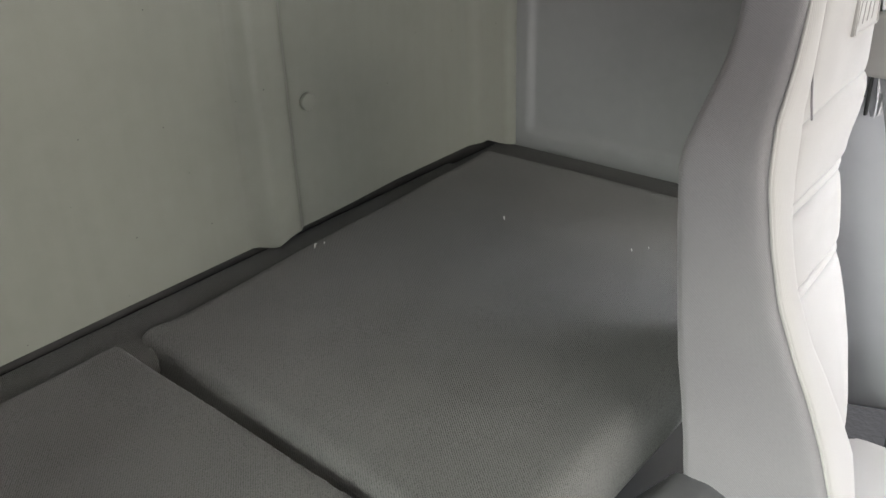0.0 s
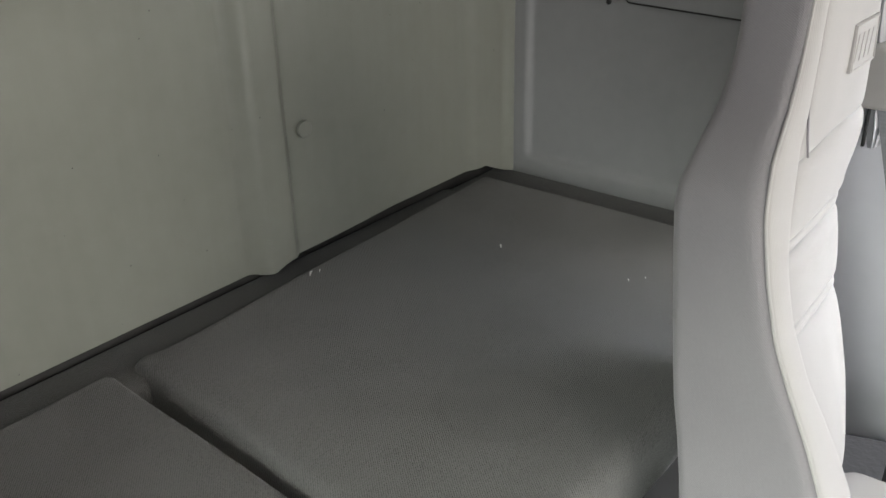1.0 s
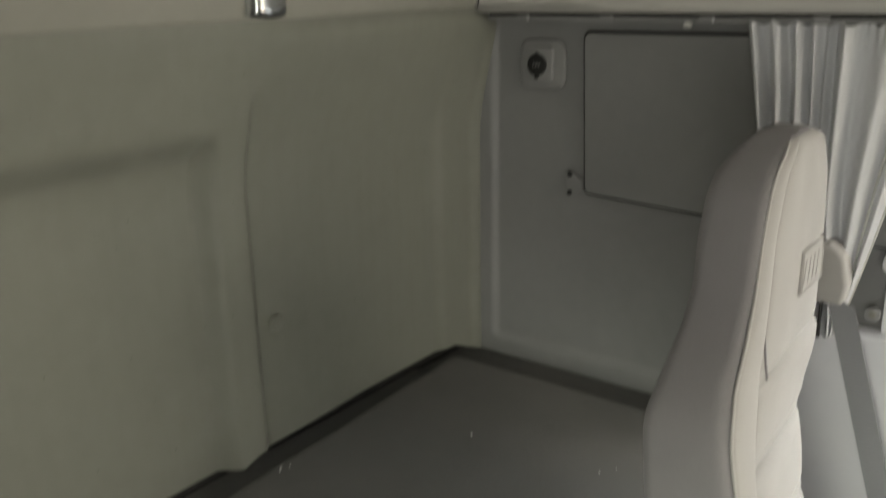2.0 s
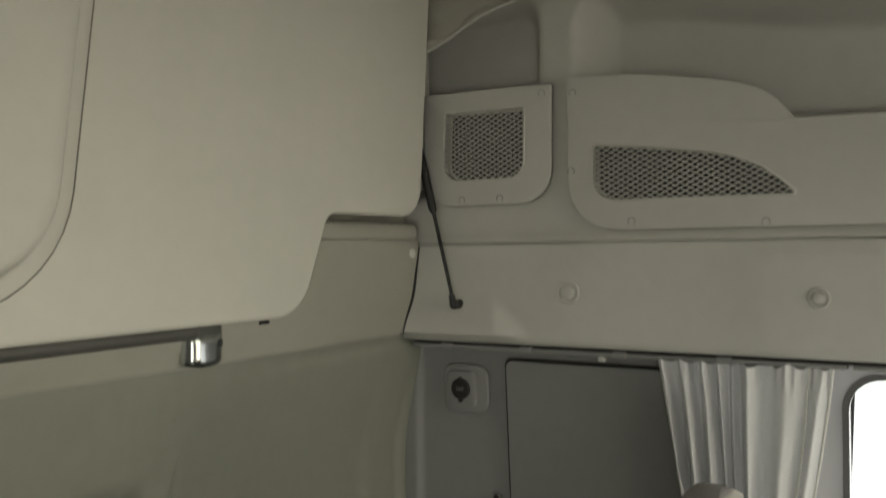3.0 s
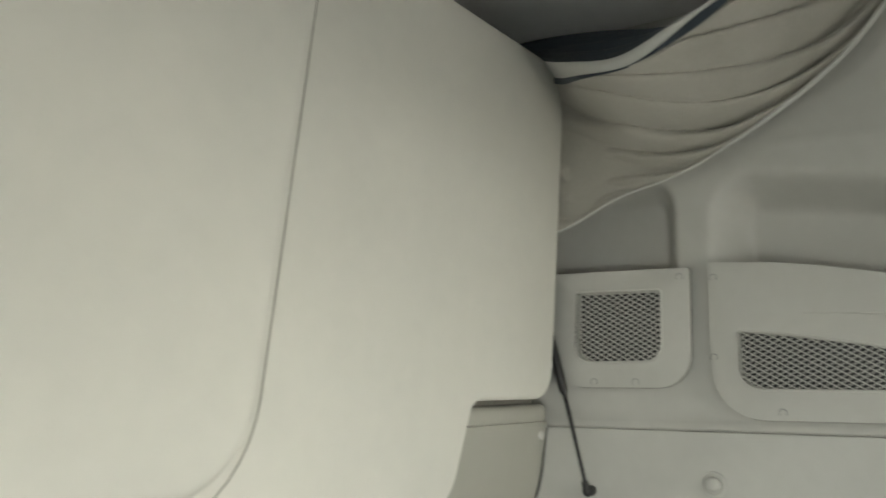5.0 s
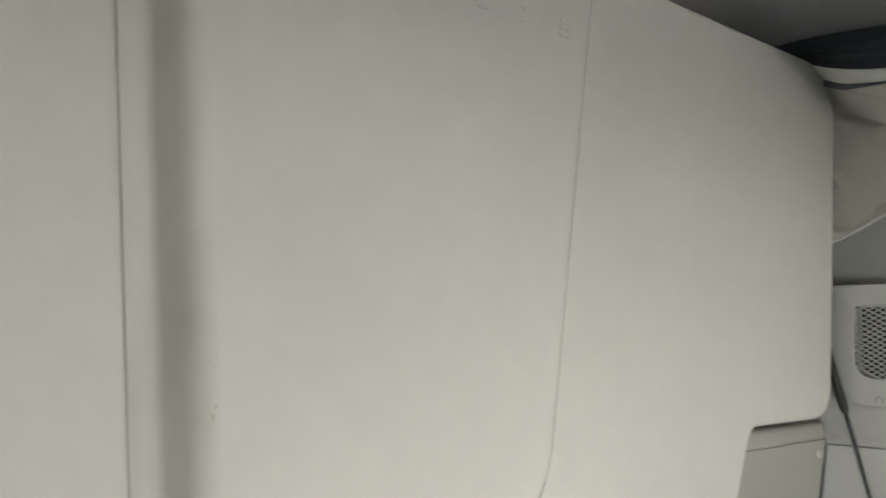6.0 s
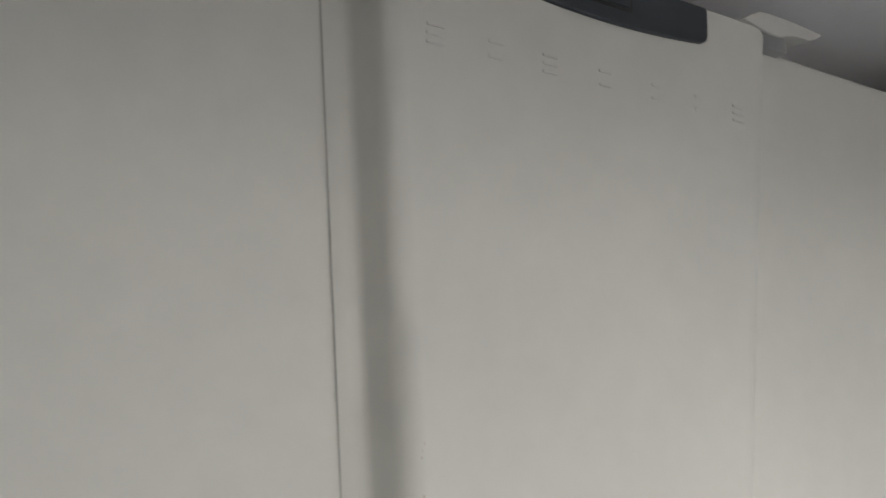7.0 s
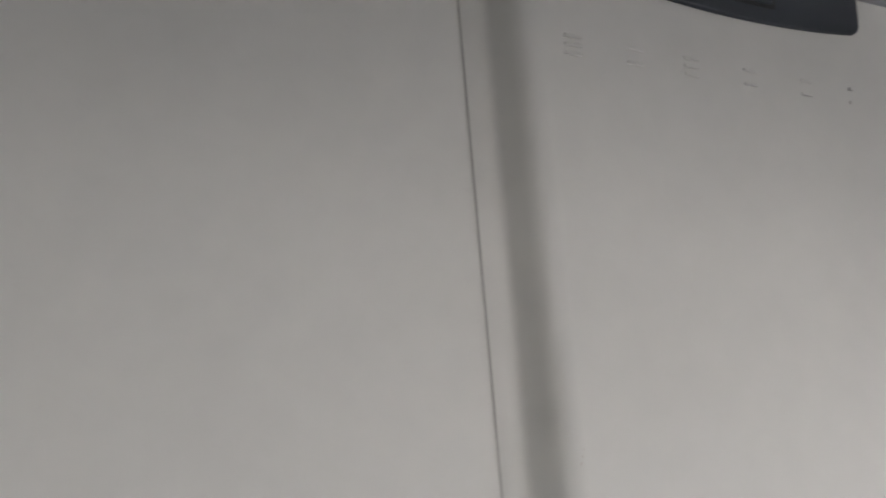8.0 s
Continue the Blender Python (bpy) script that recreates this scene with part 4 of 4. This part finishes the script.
me.transform(sock.matrix_basis.inverted() @ Matrix(((0, 0, -1, 1.5583), (-1, 0, 0, 0.7985), (0, 1, 0, 1.2565), (0, 0, 0, 1))))
me.materials.clear()
me.materials.append(MAT_SIDE)
txt = new("socket_text", me)
txt.parent = flap
tagged(txt, "raised grey characters 12V")

# door window with its frame
y0, y1, z0, z1 = SIDE_WINDOW


def cab_window(name, x, out):
    win = base(name, "cab door window with grey rubber frame", "window", (x, y1, z0), kind="structure")
    o = rounded([(y1 + 0.045, z1 + 0.008, 0.06), (y0 - 0.03, z1 + 0.008, 0.06), (y0 - 0.03, z0 - 0.05, 0.06), (y1 + 0.045, z0 - 0.05, 0.06)], 8)
    i = rounded([(y1 - 0.006, z1 - 0.012, 0.05), (y0 + 0.02, z1 - 0.012, 0.05), (y0 + 0.02, z0 + 0.02, 0.05), (y1 - 0.006, z0 + 0.02, 0.05)], 8)
    part("window_frame", local(win, holed_plate(o, i, side_at(x - out * 0.012), (out * 0.014, 0, 0))), MAT_TRIM, win)
    o2 = rounded([(y1 + 0.003, z1 - 0.004, 0.055), (y0 + 0.01, z1 - 0.004, 0.055), (y0 + 0.01, z0 + 0.01, 0.055), (y1 + 0.003, z0 + 0.01, 0.055)], 8)
    part("seal", local(win, holed_plate(o2, i, side_at(x - out * 0.018), (out * 0.0055, 0, 0))), MAT_SHELL, win, "dark grey rubber seal")
    pane = part("pane", local(win, box((x + out * 0.030 - 0.002, y0 + 0.001, z0 + 0.001), (x + out * 0.030 + 0.002, y1 - 0.001, z1 - 0.001))), MAT_GLASS, win, "clear glass pane", smooth=0)
    pane.visible_shadow = False
    return win


cab_window("window_1", X_SIDE, 1)
pane = box((X_FAR + 0.051, Y_FRONT - 0.034, 0.921), (X_SIDE - 0.051, Y_FRONT - 0.028, 1.919))
screen = thing("windscreen", pane, MAT_GLASS, "clear glass windscreen", "window", kind="structure", smooth=0)
screen.visible_shadow = False

# window curtain, gathered
PLEATS = ((0.030, 0.034, 1.0), (0.155, 0.042, 1.15), (0.280, 0.036, 1.05), (0.380, 0.025, 0.8), (0.455, 0.022, 0.75), (0.555, 0.040, 1.2), (0.750, 0.085, 1.0), (0.930, 0.045, 0.7))


def curtain_point(u, v):
    """Uneven pleats under the rail, a flat hemmed panel towards the window, drawn together further down."""
    z = 1.340 - v * 0.49
    lefty = 0.395 - 0.082 * v - 0.085 * step(0.45, 1.0, v) * v
    righty = 0.120 + 0.050 * v + 0.045 * v * v
    uu = u + 0.010 * math.sin(9 * u + 2 * v)
    y = lefty + (righty - lefty) * uu
    drift = 0.025 * noise.noise(Vector((u * 3, v * 1.4, 4.0))) * step(0.0, 0.4, v)
    fold = sum(a * math.exp(-((u + drift - c) / w) ** 2) for c, w, a in PLEATS)
    fold += 0.22 * noise.noise(Vector((u * 14, v * 2.2, 1.0)))
    x = 1.548 - 0.033 * fold * (0.8 + 0.35 * v)
    pinch = math.exp(-((v - 0.03) / 0.03) ** 2)
    x += 0.004 * math.sin(2 * math.pi * 21 * u) * pinch
    z += 0.004 * math.sin(2 * math.pi * 8 * u + 1) * step(0.08, 0.0, v)
    return Vector((x, y, z))


curtain = base("window_curtain", "gathered off-white cloth curtain hanging beside the window", "curtain", (1.53, 0.27, 1.34))
cl = grid(curtain_point, span(0, 1, 150), span(0, 1, 44))
part("cloth", local(curtain, cl), MAT_WINDOW_CLOTH, curtain, smooth=80)
hem = tube([curtain_point(0.86, v) + Vector((-0.0015, 0, 0)) for v in span(0.0, 1.0, 30)], 0.0022, 8)
part("hem", local(curtain, hem), MAT_HEM, curtain, "stitched pale hem")
edge = tube([curtain_point(0.988, v) + Vector((-0.001, 0, 0)) for v in span(0.0, 1.0, 30)], 0.0018, 8)
part("hem", local(curtain, edge), MAT_HEM, curtain, "stitched pale hem")

# pillar trim, belt
pillar = base("pillar_trim", "pale grey plastic trim beside the seat belt", "trim", (1.55, 0.1, 0.3), kind="structure")
part("panel", local(pillar, plate(rounded([(0.36, 0.86, 0.02), (0.36, 0.262, 0.10), (-0.25, 0.40, 0.12), (-0.25, 0.86, 0.02)], 8), side_at(1.535), (0.036, 0, 0), 0.012, 4)), MAT_TRIM, pillar)
belt = base("seat_belt", "grey seat belt running from a pale guide", "seat belt", (1.49, 0.20, 0.98))
part("webbing", local(belt, grid(lambda u, v: Vector((1.492 - 0.012 * v, 0.226 - 0.044 * u - 0.155 * v, 0.935 - 0.52 * v - 0.02 * u)), (0.0, 0.5, 1.0), span(0, 1, 14), (0.0015, 0, 0))), MAT_BELT, belt)
arch = rounded([(0.266, 0.915, 0.008), (0.264, 0.975, 0.03), (0.238, 1.020, 0.03), (0.206, 0.998, 0.03), (0.196, 0.950, 0.02), (0.200, 0.915, 0.008)], 7)
part("guide", local(belt, plate(arch, side_at(1.488), (0.042, 0, 0), 0.014, 5)), MAT_PAD, belt, "off-white plastic belt guide")
part("slot", local(belt, soft_box((1.493, 0.2295, 0.855), (1.500, 0.2345, 0.935), 0.002, (2, 2, 4))), MAT_BLACK, belt)

drop = base("belt_adjuster", "pale grey drop-shaped belt height slider behind the curtain", "belt adjuster", (1.566, 0.150, 0.965))
shape = [(0.150 + 0.012 * math.sin(a) * (1 - 0.45 * max(0.0, math.cos(a))), 0.976 + (0.042 if math.cos(a) > 0 else 0.016) * math.cos(a)) for a in span(0, 2 * math.pi * 23 / 24, 23)]
part("slider", local(drop, plate(shape, side_at(1.552), (0.016, 0, 0), 0.004)), MAT_TRIM, drop)

button = base("wall_button", "round pale button with a brown centre beside the window", "button", (1.556, 0.167, 0.889))
part("rim", local(button, disc((1.557, 0.167, 0.889), (-1, 0, 0), 0.0115, 0.008, 28, 0.002)), MAT_SIDE, button)
part("centre", local(button, disc((1.5535, 0.167, 0.889), (-1, 0, 0), 0.0060, 0.003, 20, 0.001)), MAT_SEAM_DARK, button, "brown button centre")

# ---- upper sleeper curtain ----
LOW = [(1.470, 0.93, 1.880), (1.470, 0.80, 1.905), (1.470, 0.69, 1.952), (1.470, 0.57, 1.984), (1.472, 0.46, 2.036), (1.472, 0.36, 2.097), (1.470, 0.285, 2.155), (1.465, 0.22, 2.225)]
BAND_LOW = [(1.475, 0.905, 2.290), (1.455, 0.826, 2.215), (1.405, 0.768, 2.177), (1.28, 0.670, 2.125), (1.235, 0.565, 2.107), (1.24, 0.470, 2.144), (1.27, 0.420, 2.191), (1.32, 0.370, 2.255)]
BAND_TOP = [(1.478, 0.930, 2.305), (1.450, 0.860, 2.262), (1.405, 0.815, 2.222), (1.285, 0.690, 2.155), (1.238, 0.585, 2.128), (1.228, 0.490, 2.158), (1.26, 0.428, 2.202), (1.31, 0.375, 2.268)]
BACK = [(1.430, 0.95, 2.276), (1.430, 0.87, 2.274), (1.430, 0.80, 2.272), (1.430, 0.73, 2.266), (1.430, 0.66, 2.256), (1.430, 0.58, 2.240), (1.420, 0.51, 2.228), (1.410, 0.44, 2.238)]


def along(points, k):
    k = min(max(k, 0.0), 1.0) * (len(points) - 1)
    i = min(int(k), len(points) - 2)
    f = k - i
    p0, p1, p2, p3 = (Vector(points[min(max(i + d, 0), len(points) - 1)]) for d in (-1, 0, 1, 2))
    return 0.5 * ((2 * p1) + (p2 - p0) * f + (2 * p0 - 5 * p1 + 4 * p2 - p3) * f * f + (3 * p1 - p0 - 3 * p2 + p3) * f ** 3)


def drape(u, v):
    """The cloth hangs from the band and swings back to the wall at its hem."""
    a, b = along(LOW, u), along(BAND_LOW, u)
    p = a + (b - a) * v
    p.x += 0.10 * math.sin(math.pi * v) * (1 - v) * step(0.0, 0.3, u) * (b.x < 1.45)
    p.x += (1.472 - p.x) * step(0.64, 0.80, p.y) * (1 - step(0.45, 1.0, v)) if p.x < 1.472 else 0.0
    # creases fan out from the bunk and run into the hem
    run = (0.775 - p.y - (1.47 - p.x) * 0.45) / 0.465
    f = (v + 0.8 * run - 0.42) / 0.18 + 0.16 * noise.noise(Vector((p.y * 4, p.z * 5, 2.0)))
    bump = abs(math.sin(math.pi * f)) ** 0.85
    low_bump = 0.5 + 0.5 * math.sin(2 * math.pi * 0.53 * f + 1.0)
    fine = noise.noise(Vector((p.y * 16, p.z * 40, 0))) + 0.5 * noise.noise(Vector((p.y * 45, p.z * 80, 3.0)))
    hem_wrinkle = noise.noise(Vector((p.y * 60, p.z * 60, 8.0))) * step(0.10, 0.03, v)
    amount = step(0, 0.12, v) * step(1.0, 0.94, v)
    p.x += ((0.036 * (1 - bump) * (0.75 + 0.25 * step(0.0, 0.6, run)) + 0.012 * low_bump) - 0.0020 * fine) * amount - 0.020 * amount * step(0.78, 0.70, p.y) - 0.0016 * hem_wrinkle
    p.x = min(p.x, 1.486)
    return p


sleeper = base("sleeper_curtain", "beige cloth sleeper curtain draped beside the bunk", "curtain", (1.46, 0.6, 2.2))
part("cloth", local(sleeper, grid(drape, span(0, 1, 130), span(0, 1, 90))), MAT_CURTAIN, sleeper, smooth=80)
part("lower_hem", local(sleeper, tube([drape(u, 0.0) for u in span(0, 1, 60)], [0.0020 + 0.0024 * step(0.45, 0.72, u) for u in span(0, 1, 60)], 8)), MAT_HEM, sleeper, "pale stitched hem")
part("hem_seam", local(sleeper, tube([drape(u, 0.055) + Vector((-0.0005, 0, 0)) for u in span(0, 1, 60)], 0.0011, 6)), MAT_CURTAIN, sleeper, "stitched seam above the hem")


def edging_share(u):
    return 0.62 * step(0.55, 0.80, u)


def band(u, v):
    k = edging_share(u)
    p = along(BAND_LOW, u).lerp(along(BAND_TOP, u), k + (1 - k) * v)
    p.x -= 0.006 * math.sin(math.pi * v)
    return p


part("band", local(sleeper, grid(band, span(0, 1, 70), span(0, 1, 8), (0.0012, 0, 0))), MAT_HEM, sleeper, "pale satin edging band", smooth=80)
part("dark_edging", local(sleeper, grid(lambda u, v: along(BAND_LOW, u).lerp(along(BAND_TOP, u), (edging_share(u) + 0.04) * v - 0.02) + Vector((-0.003, 0, 0)), span(0.56, 1, 40), span(0, 1, 5), (0.001, 0, 0))), MAT_NAVY, sleeper, "navy edging beside the band", smooth=80)
part("dark_edging", local(sleeper, grid(lambda u, v: along(BAND_LOW, u) + Vector((-0.001, 0.002, -(0.003 + 0.009 * step(0.55, 0.32, u)) * v + 0.001)), span(0.1, 0.57, 30), span(0, 1, 3), (0.001, 0, 0))), MAT_NAVY, sleeper, "navy edging under the band", smooth=80)


def lining(u, v):
    p = along(BAND_TOP, u).lerp(along(BACK, u), v)
    k = (4.4 * v + 0.30 * math.sin(5 * u) + 0.5 * u + 0.25 * noise.noise(Vector((u * 5, v * 3, 4.0)))) % 1.0
    fold = k / 0.86 if k < 0.86 else (1 - k) / 0.14
    p.y -= 0.016 * fold * step(0, 0.1, v) * step(1, 0.9, v)
    p.z -= (0.026 * fold + 0.006 * noise.noise(Vector((p.y * 12, v * 9, 0)))) * step(0, 0.1, v) * step(1, 0.9, v)
    return p


part("lining", local(sleeper, grid(lining, span(0, 1, 80), span(0, 1, 110))), MAT_NAVY, sleeper, "dark navy lining folded behind the band", smooth=80)

# ---- seat ----
SC = 1.032
# height, left side, front of the bolster, rear, hollow between the bolsters, turn of the front
RINGS = [(0.44, 0.86, 0.025, 0.180, 0.020, 0.10), (0.52, 0.85, 0.020, 0.186, 0.025, 0.12), (0.60, 0.845, 0.030, 0.192, 0.03, 0.14), (0.66, 0.84, 0.044, 0.196, 0.03, 0.15),
         (0.71, 0.84, 0.060, 0.203, 0.03, 0.16), (0.76, 0.84, 0.080, 0.212, 0.03, 0.15), (0.81, 0.84, 0.104, 0.218, 0.028, 0.13), (0.86, 0.84, 0.125, 0.223, 0.024, 0.11),
         (0.92, 0.838, 0.140, 0.228, 0.018, 0.09), (0.98, 0.835, 0.150, 0.231, 0.010, 0.06), (1.00, 0.840, 0.153, 0.231, 0.008, 0.05), (1.03, 0.864, 0.161, 0.228, 0.006, 0.03),
         (1.07, 0.900, 0.165, 0.224, 0.004, 0.02), (1.11, 0.920, 0.167, 0.222, 0.003, 0.01), (1.16, 0.934, 0.169, 0.225, 0.003, 0.0), (1.20, 0.950, 0.170, 0.225, 0.003, 0.0),
         (1.222, 0.970, 0.172, 0.223, 0.003, 0.0), (1.238, 0.998, 0.173, 0.216, 0.002, 0.0), (1.251, 1.036, 0.180, 0.208, 0.001, 0.0)]
SEAT_R = [(0.44, 0.95), (0.55, 0.968), (0.60, 1.0), (0.65, 1.06), (0.70, 1.13), (0.75, 1.162), (0.80, 1.19), (0.85, 1.21), (0.95, 1.222), (1.0, 1.213), (1.05, 1.190), (1.10, 1.176), (1.16, 1.168), (1.20, 1.164), (1.225, 1.156), (1.240, 1.146), (1.251, 1.122)]
PAD_L = [(0.44, 0.92), (0.60, 0.965), (0.65, 0.983), (0.70, 0.958), (0.75, 0.932), (0.80, 0.912), (0.90, 0.907), (0.95, 0.914), (1.0, 0.934), (1.05, 0.960), (1.10, 0.966), (1.16, 0.972), (1.20, 0.990), (1.222, 1.008), (1.238, 1.032), (1.251, 1.062)]


def between(table, z):
    for (za, a), (zb, b) in zip(table, table[1:]):
        if z <= zb:
            k = min(1.0, max(0.0, (z - za) / (zb - za)))
            return a + (b - a) * k
    return table[-1][1]


def seat_section(z):
    for (za, *a), (zb, *b) in zip(RINGS, RINGS[1:]):
        if z <= zb:
            k = (z - za) / (zb - za)
            return [p + (q - p) * k for p, q in zip(a, b)]
    return list(RINGS[-1][1:])


def seat_right(z):
    return between(SEAT_R, z)


seat = base("driver_seat", "light grey cloth truck seat with integrated head restraint", "seat", (SC, 0.1, 0.0))
bm = bmesh.new()
rows = []
for z in span(0.44, 1.251, 78):
    xl, yf, yr, hollow, turn = seat_section(z)
    r = min(0.028, (yr - yf) * 0.42)
    xr = seat_right(z)
    wb = max(0.010, between(PAD_L, z) - xl)
    wa = wb * 0.72
    yf -= 0.005
    lp = rounded([(xl, yr + 0.007, 0.014), (xr, yr + 0.007, 0.014), (xr, yf + hollow, 0.016), (xl + wb, yf + hollow, 0.008), (xl + wa, yf, 0.02), (xl, yf, r * 0.8)], 6)
    rows.append([bm.verts.new((p.x, p.y + turn * (p.x - xl), z)) for p in lp])
for a, b in zip(rows, rows[1:]):
    for i in range(len(a)):
        bm.faces.new((a[i], a[(i + 1) % len(a)], b[(i + 1) % len(a)], b[i]))
bm.faces.new(rows[-1])
bm.faces.new(list(reversed(rows[0])))
back = part("backrest", local(seat, bm), MAT_SEAT, seat, "light grey twill backrest sides", smooth=70)


def pad(low, high, inset, bulge, arch=0.0):
    """One quilted field; low and high give its lower and upper edge at the bolster and at the far side."""
    def at(u, v):
        lo = low[0] + (low[1] - low[0]) * u
        hi = high[0] + (high[1] - high[0]) * u + arch * math.sin(math.pi * u)
        z = lo + (hi - lo) * v
        xl, yf, yr, hollow, turn = seat_section(z)
        yf -= 0.005
        x0, x1 = between(PAD_L, z) - 0.001, seat_right(z) - inset
        ku, kv = 2 * u - 1, 2 * v - 1
        x = x0 + (x1 - x0) * u
        round_up = (1 - abs(kv) ** 6) ** 0.5
        y = yf + hollow - 0.0004 - bulge * (1 - abs(ku) ** 6.0) ** 0.6 * round_up - 0.0012 * noise.noise(Vector((u * 5, v * 3, low[0] * 9))) * round_up
        return Vector((x, y + turn * (x - xl), z))
    return grid(at, span(0, 1, 30), [0.5 - 0.5 * math.cos(math.pi * k) for k in span(0, 1, 24)], (0, 0.02, 0))


for low, high, bulge, arch in (((0.615, 0.615), (0.810, 0.777), 0.014, 0.0), ((0.813, 0.780), (0.826, 0.789), 0.006, 0.0), ((0.829, 0.792), (0.908, 0.873), 0.014, 0.0),
                               ((0.911, 0.876), (0.922, 0.892), 0.006, 0.0), ((0.925, 0.895), (1.003, 1.000), 0.014, 0.012)):
    part("pad", local(seat, pad(low, high, 0.004, bulge, arch)), MAT_PAD, back, "pale quilted cloth pad", smooth=80)
part("head_pad", local(seat, pad((1.006, 1.003), (1.248, 1.248), 0.006, 0.009)), MAT_PAD, back, "pale cloth head restraint pad", smooth=80)
NECK = [(0.945, 1.100), (0.951, 1.080), (0.960, 1.050), (0.964, 1.028), (0.962, 1.010)]


def bolster(u, z):
    """The pale front of the side bolster, from the piping to the pads."""
    xl, yf, yr, hollow, turn = seat_section(z)
    rc = 0.8 * min(0.028, (yr - yf) * 0.42)
    x0, x1 = xl + rc * 0.45, between(PAD_L, z) + 0.002
    xa = xl + (x1 - xl) * 0.70
    x = x0 + (x1 - x0) * u
    y = yf - 0.0062 + 0.45 * rc * max(0.0, 1 - (x - x0) / (rc * 0.7)) ** 2 * 0.32 + (hollow + 0.004) * step(xa, x1 + 0.006, x) ** 1.4
    return Vector((x, y - 0.004 * math.sin(math.pi * u) + turn * (x - xl), z))


part("bolster", local(seat, grid(bolster, span(0, 1, 14), span(0.46, 1.248, 58), (0, 0.012, 0))), MAT_PAD, back, "pale cloth front of the side bolster", smooth=80)


def piping_point(z):
    return bolster(0.0, z) + Vector((-0.0006, 0.0004, 0))


part("piping", local(seat, tube([piping_point(z) for z in span(0.46, 1.247, 72)], 0.0019, 8)), MAT_PAD, back, "grey stitched piping")


def head_y(z):
    xl, yf, yr, hollow, turn = seat_section(z)
    return yf - 0.005 + hollow - 0.0096


part("neck_seam", local(seat, tube([(x, head_y(z) + 0.0065, z) for x, z in NECK], 0.0012, 6)), MAT_SEAT, back, "stitched seam beside the neck")
emblem = part("emblem", local(seat, grid(lambda x, z: Vector((x, head_y(z) - 0.0004, z)), span(1.056, 1.136, 6), span(1.074, 1.124, 6), (0, 0.004, 0))), MAT_PAD, back, "embossed pale emblem patch")
for i in range(4):
    x = 1.066 + 0.0160 * i
    part("stitched_bar", local(seat, grid(lambda u, z: Vector((u + (z - 1.10) * 0.25, head_y(z) - 0.0012, z)), (x, x + 0.0035, x + 0.007), span(1.084, 1.112, 4), (0, 0.003, 0))), MAT_PAD, emblem)
rim = [(1.058, 1.076), (1.134, 1.076), (1.134, 1.122), (1.058, 1.122), (1.058, 1.076)]
for (xa, za), (xb, zb) in zip(rim, rim[1:]):
    part("stitched_border", local(seat, tube([(xa + (xb - xa) * k, head_y(za + (zb - za) * k) - 0.0006, za + (zb - za) * k) for k in span(0, 1, 6)], 0.0012, 6)), MAT_PAD, emblem)
part("cushion", local(seat, soft_box((0.83, -0.44, 0.33), (1.27, 0.125, 0.455), 0.035, (12, 12, 4), 0.008, 0.002)), MAT_PAD, seat, "pale cloth seat cushion", smooth=70)
for x0, x1 in ((0.79, 0.845), (1.255, 1.31)):
    part("cushion_bolster", local(seat, soft_box((x0, -0.43, 0.33), (x1, 0.02, 0.475), 0.024, (3, 10, 4), 0.003)), MAT_SEAT, seat, smooth=70)
shape = rounded([(-0.03, 0.34, 0.02), (-0.03, 0.535, 0.04), (0.165, 0.617, 0.03), (0.205, 0.614, 0.02), (0.255, 0.545, 0.03), (0.255, 0.34, 0.02)], 6)
part("recliner_cover", local(seat, plate(shape, lambda y, z: (0.790, y, z), (0.055, 0, 0), 0.008, 4)), MAT_SHELL, seat, "dark grey plastic recliner cover", smooth=60)
part("pedestal", local(seat, soft_box((0.86, -0.36, 0.0), (1.24, 0.10, 0.335), 0.02, (4, 4, 4))), MAT_SHELL, seat, "dark plastic seat pedestal")
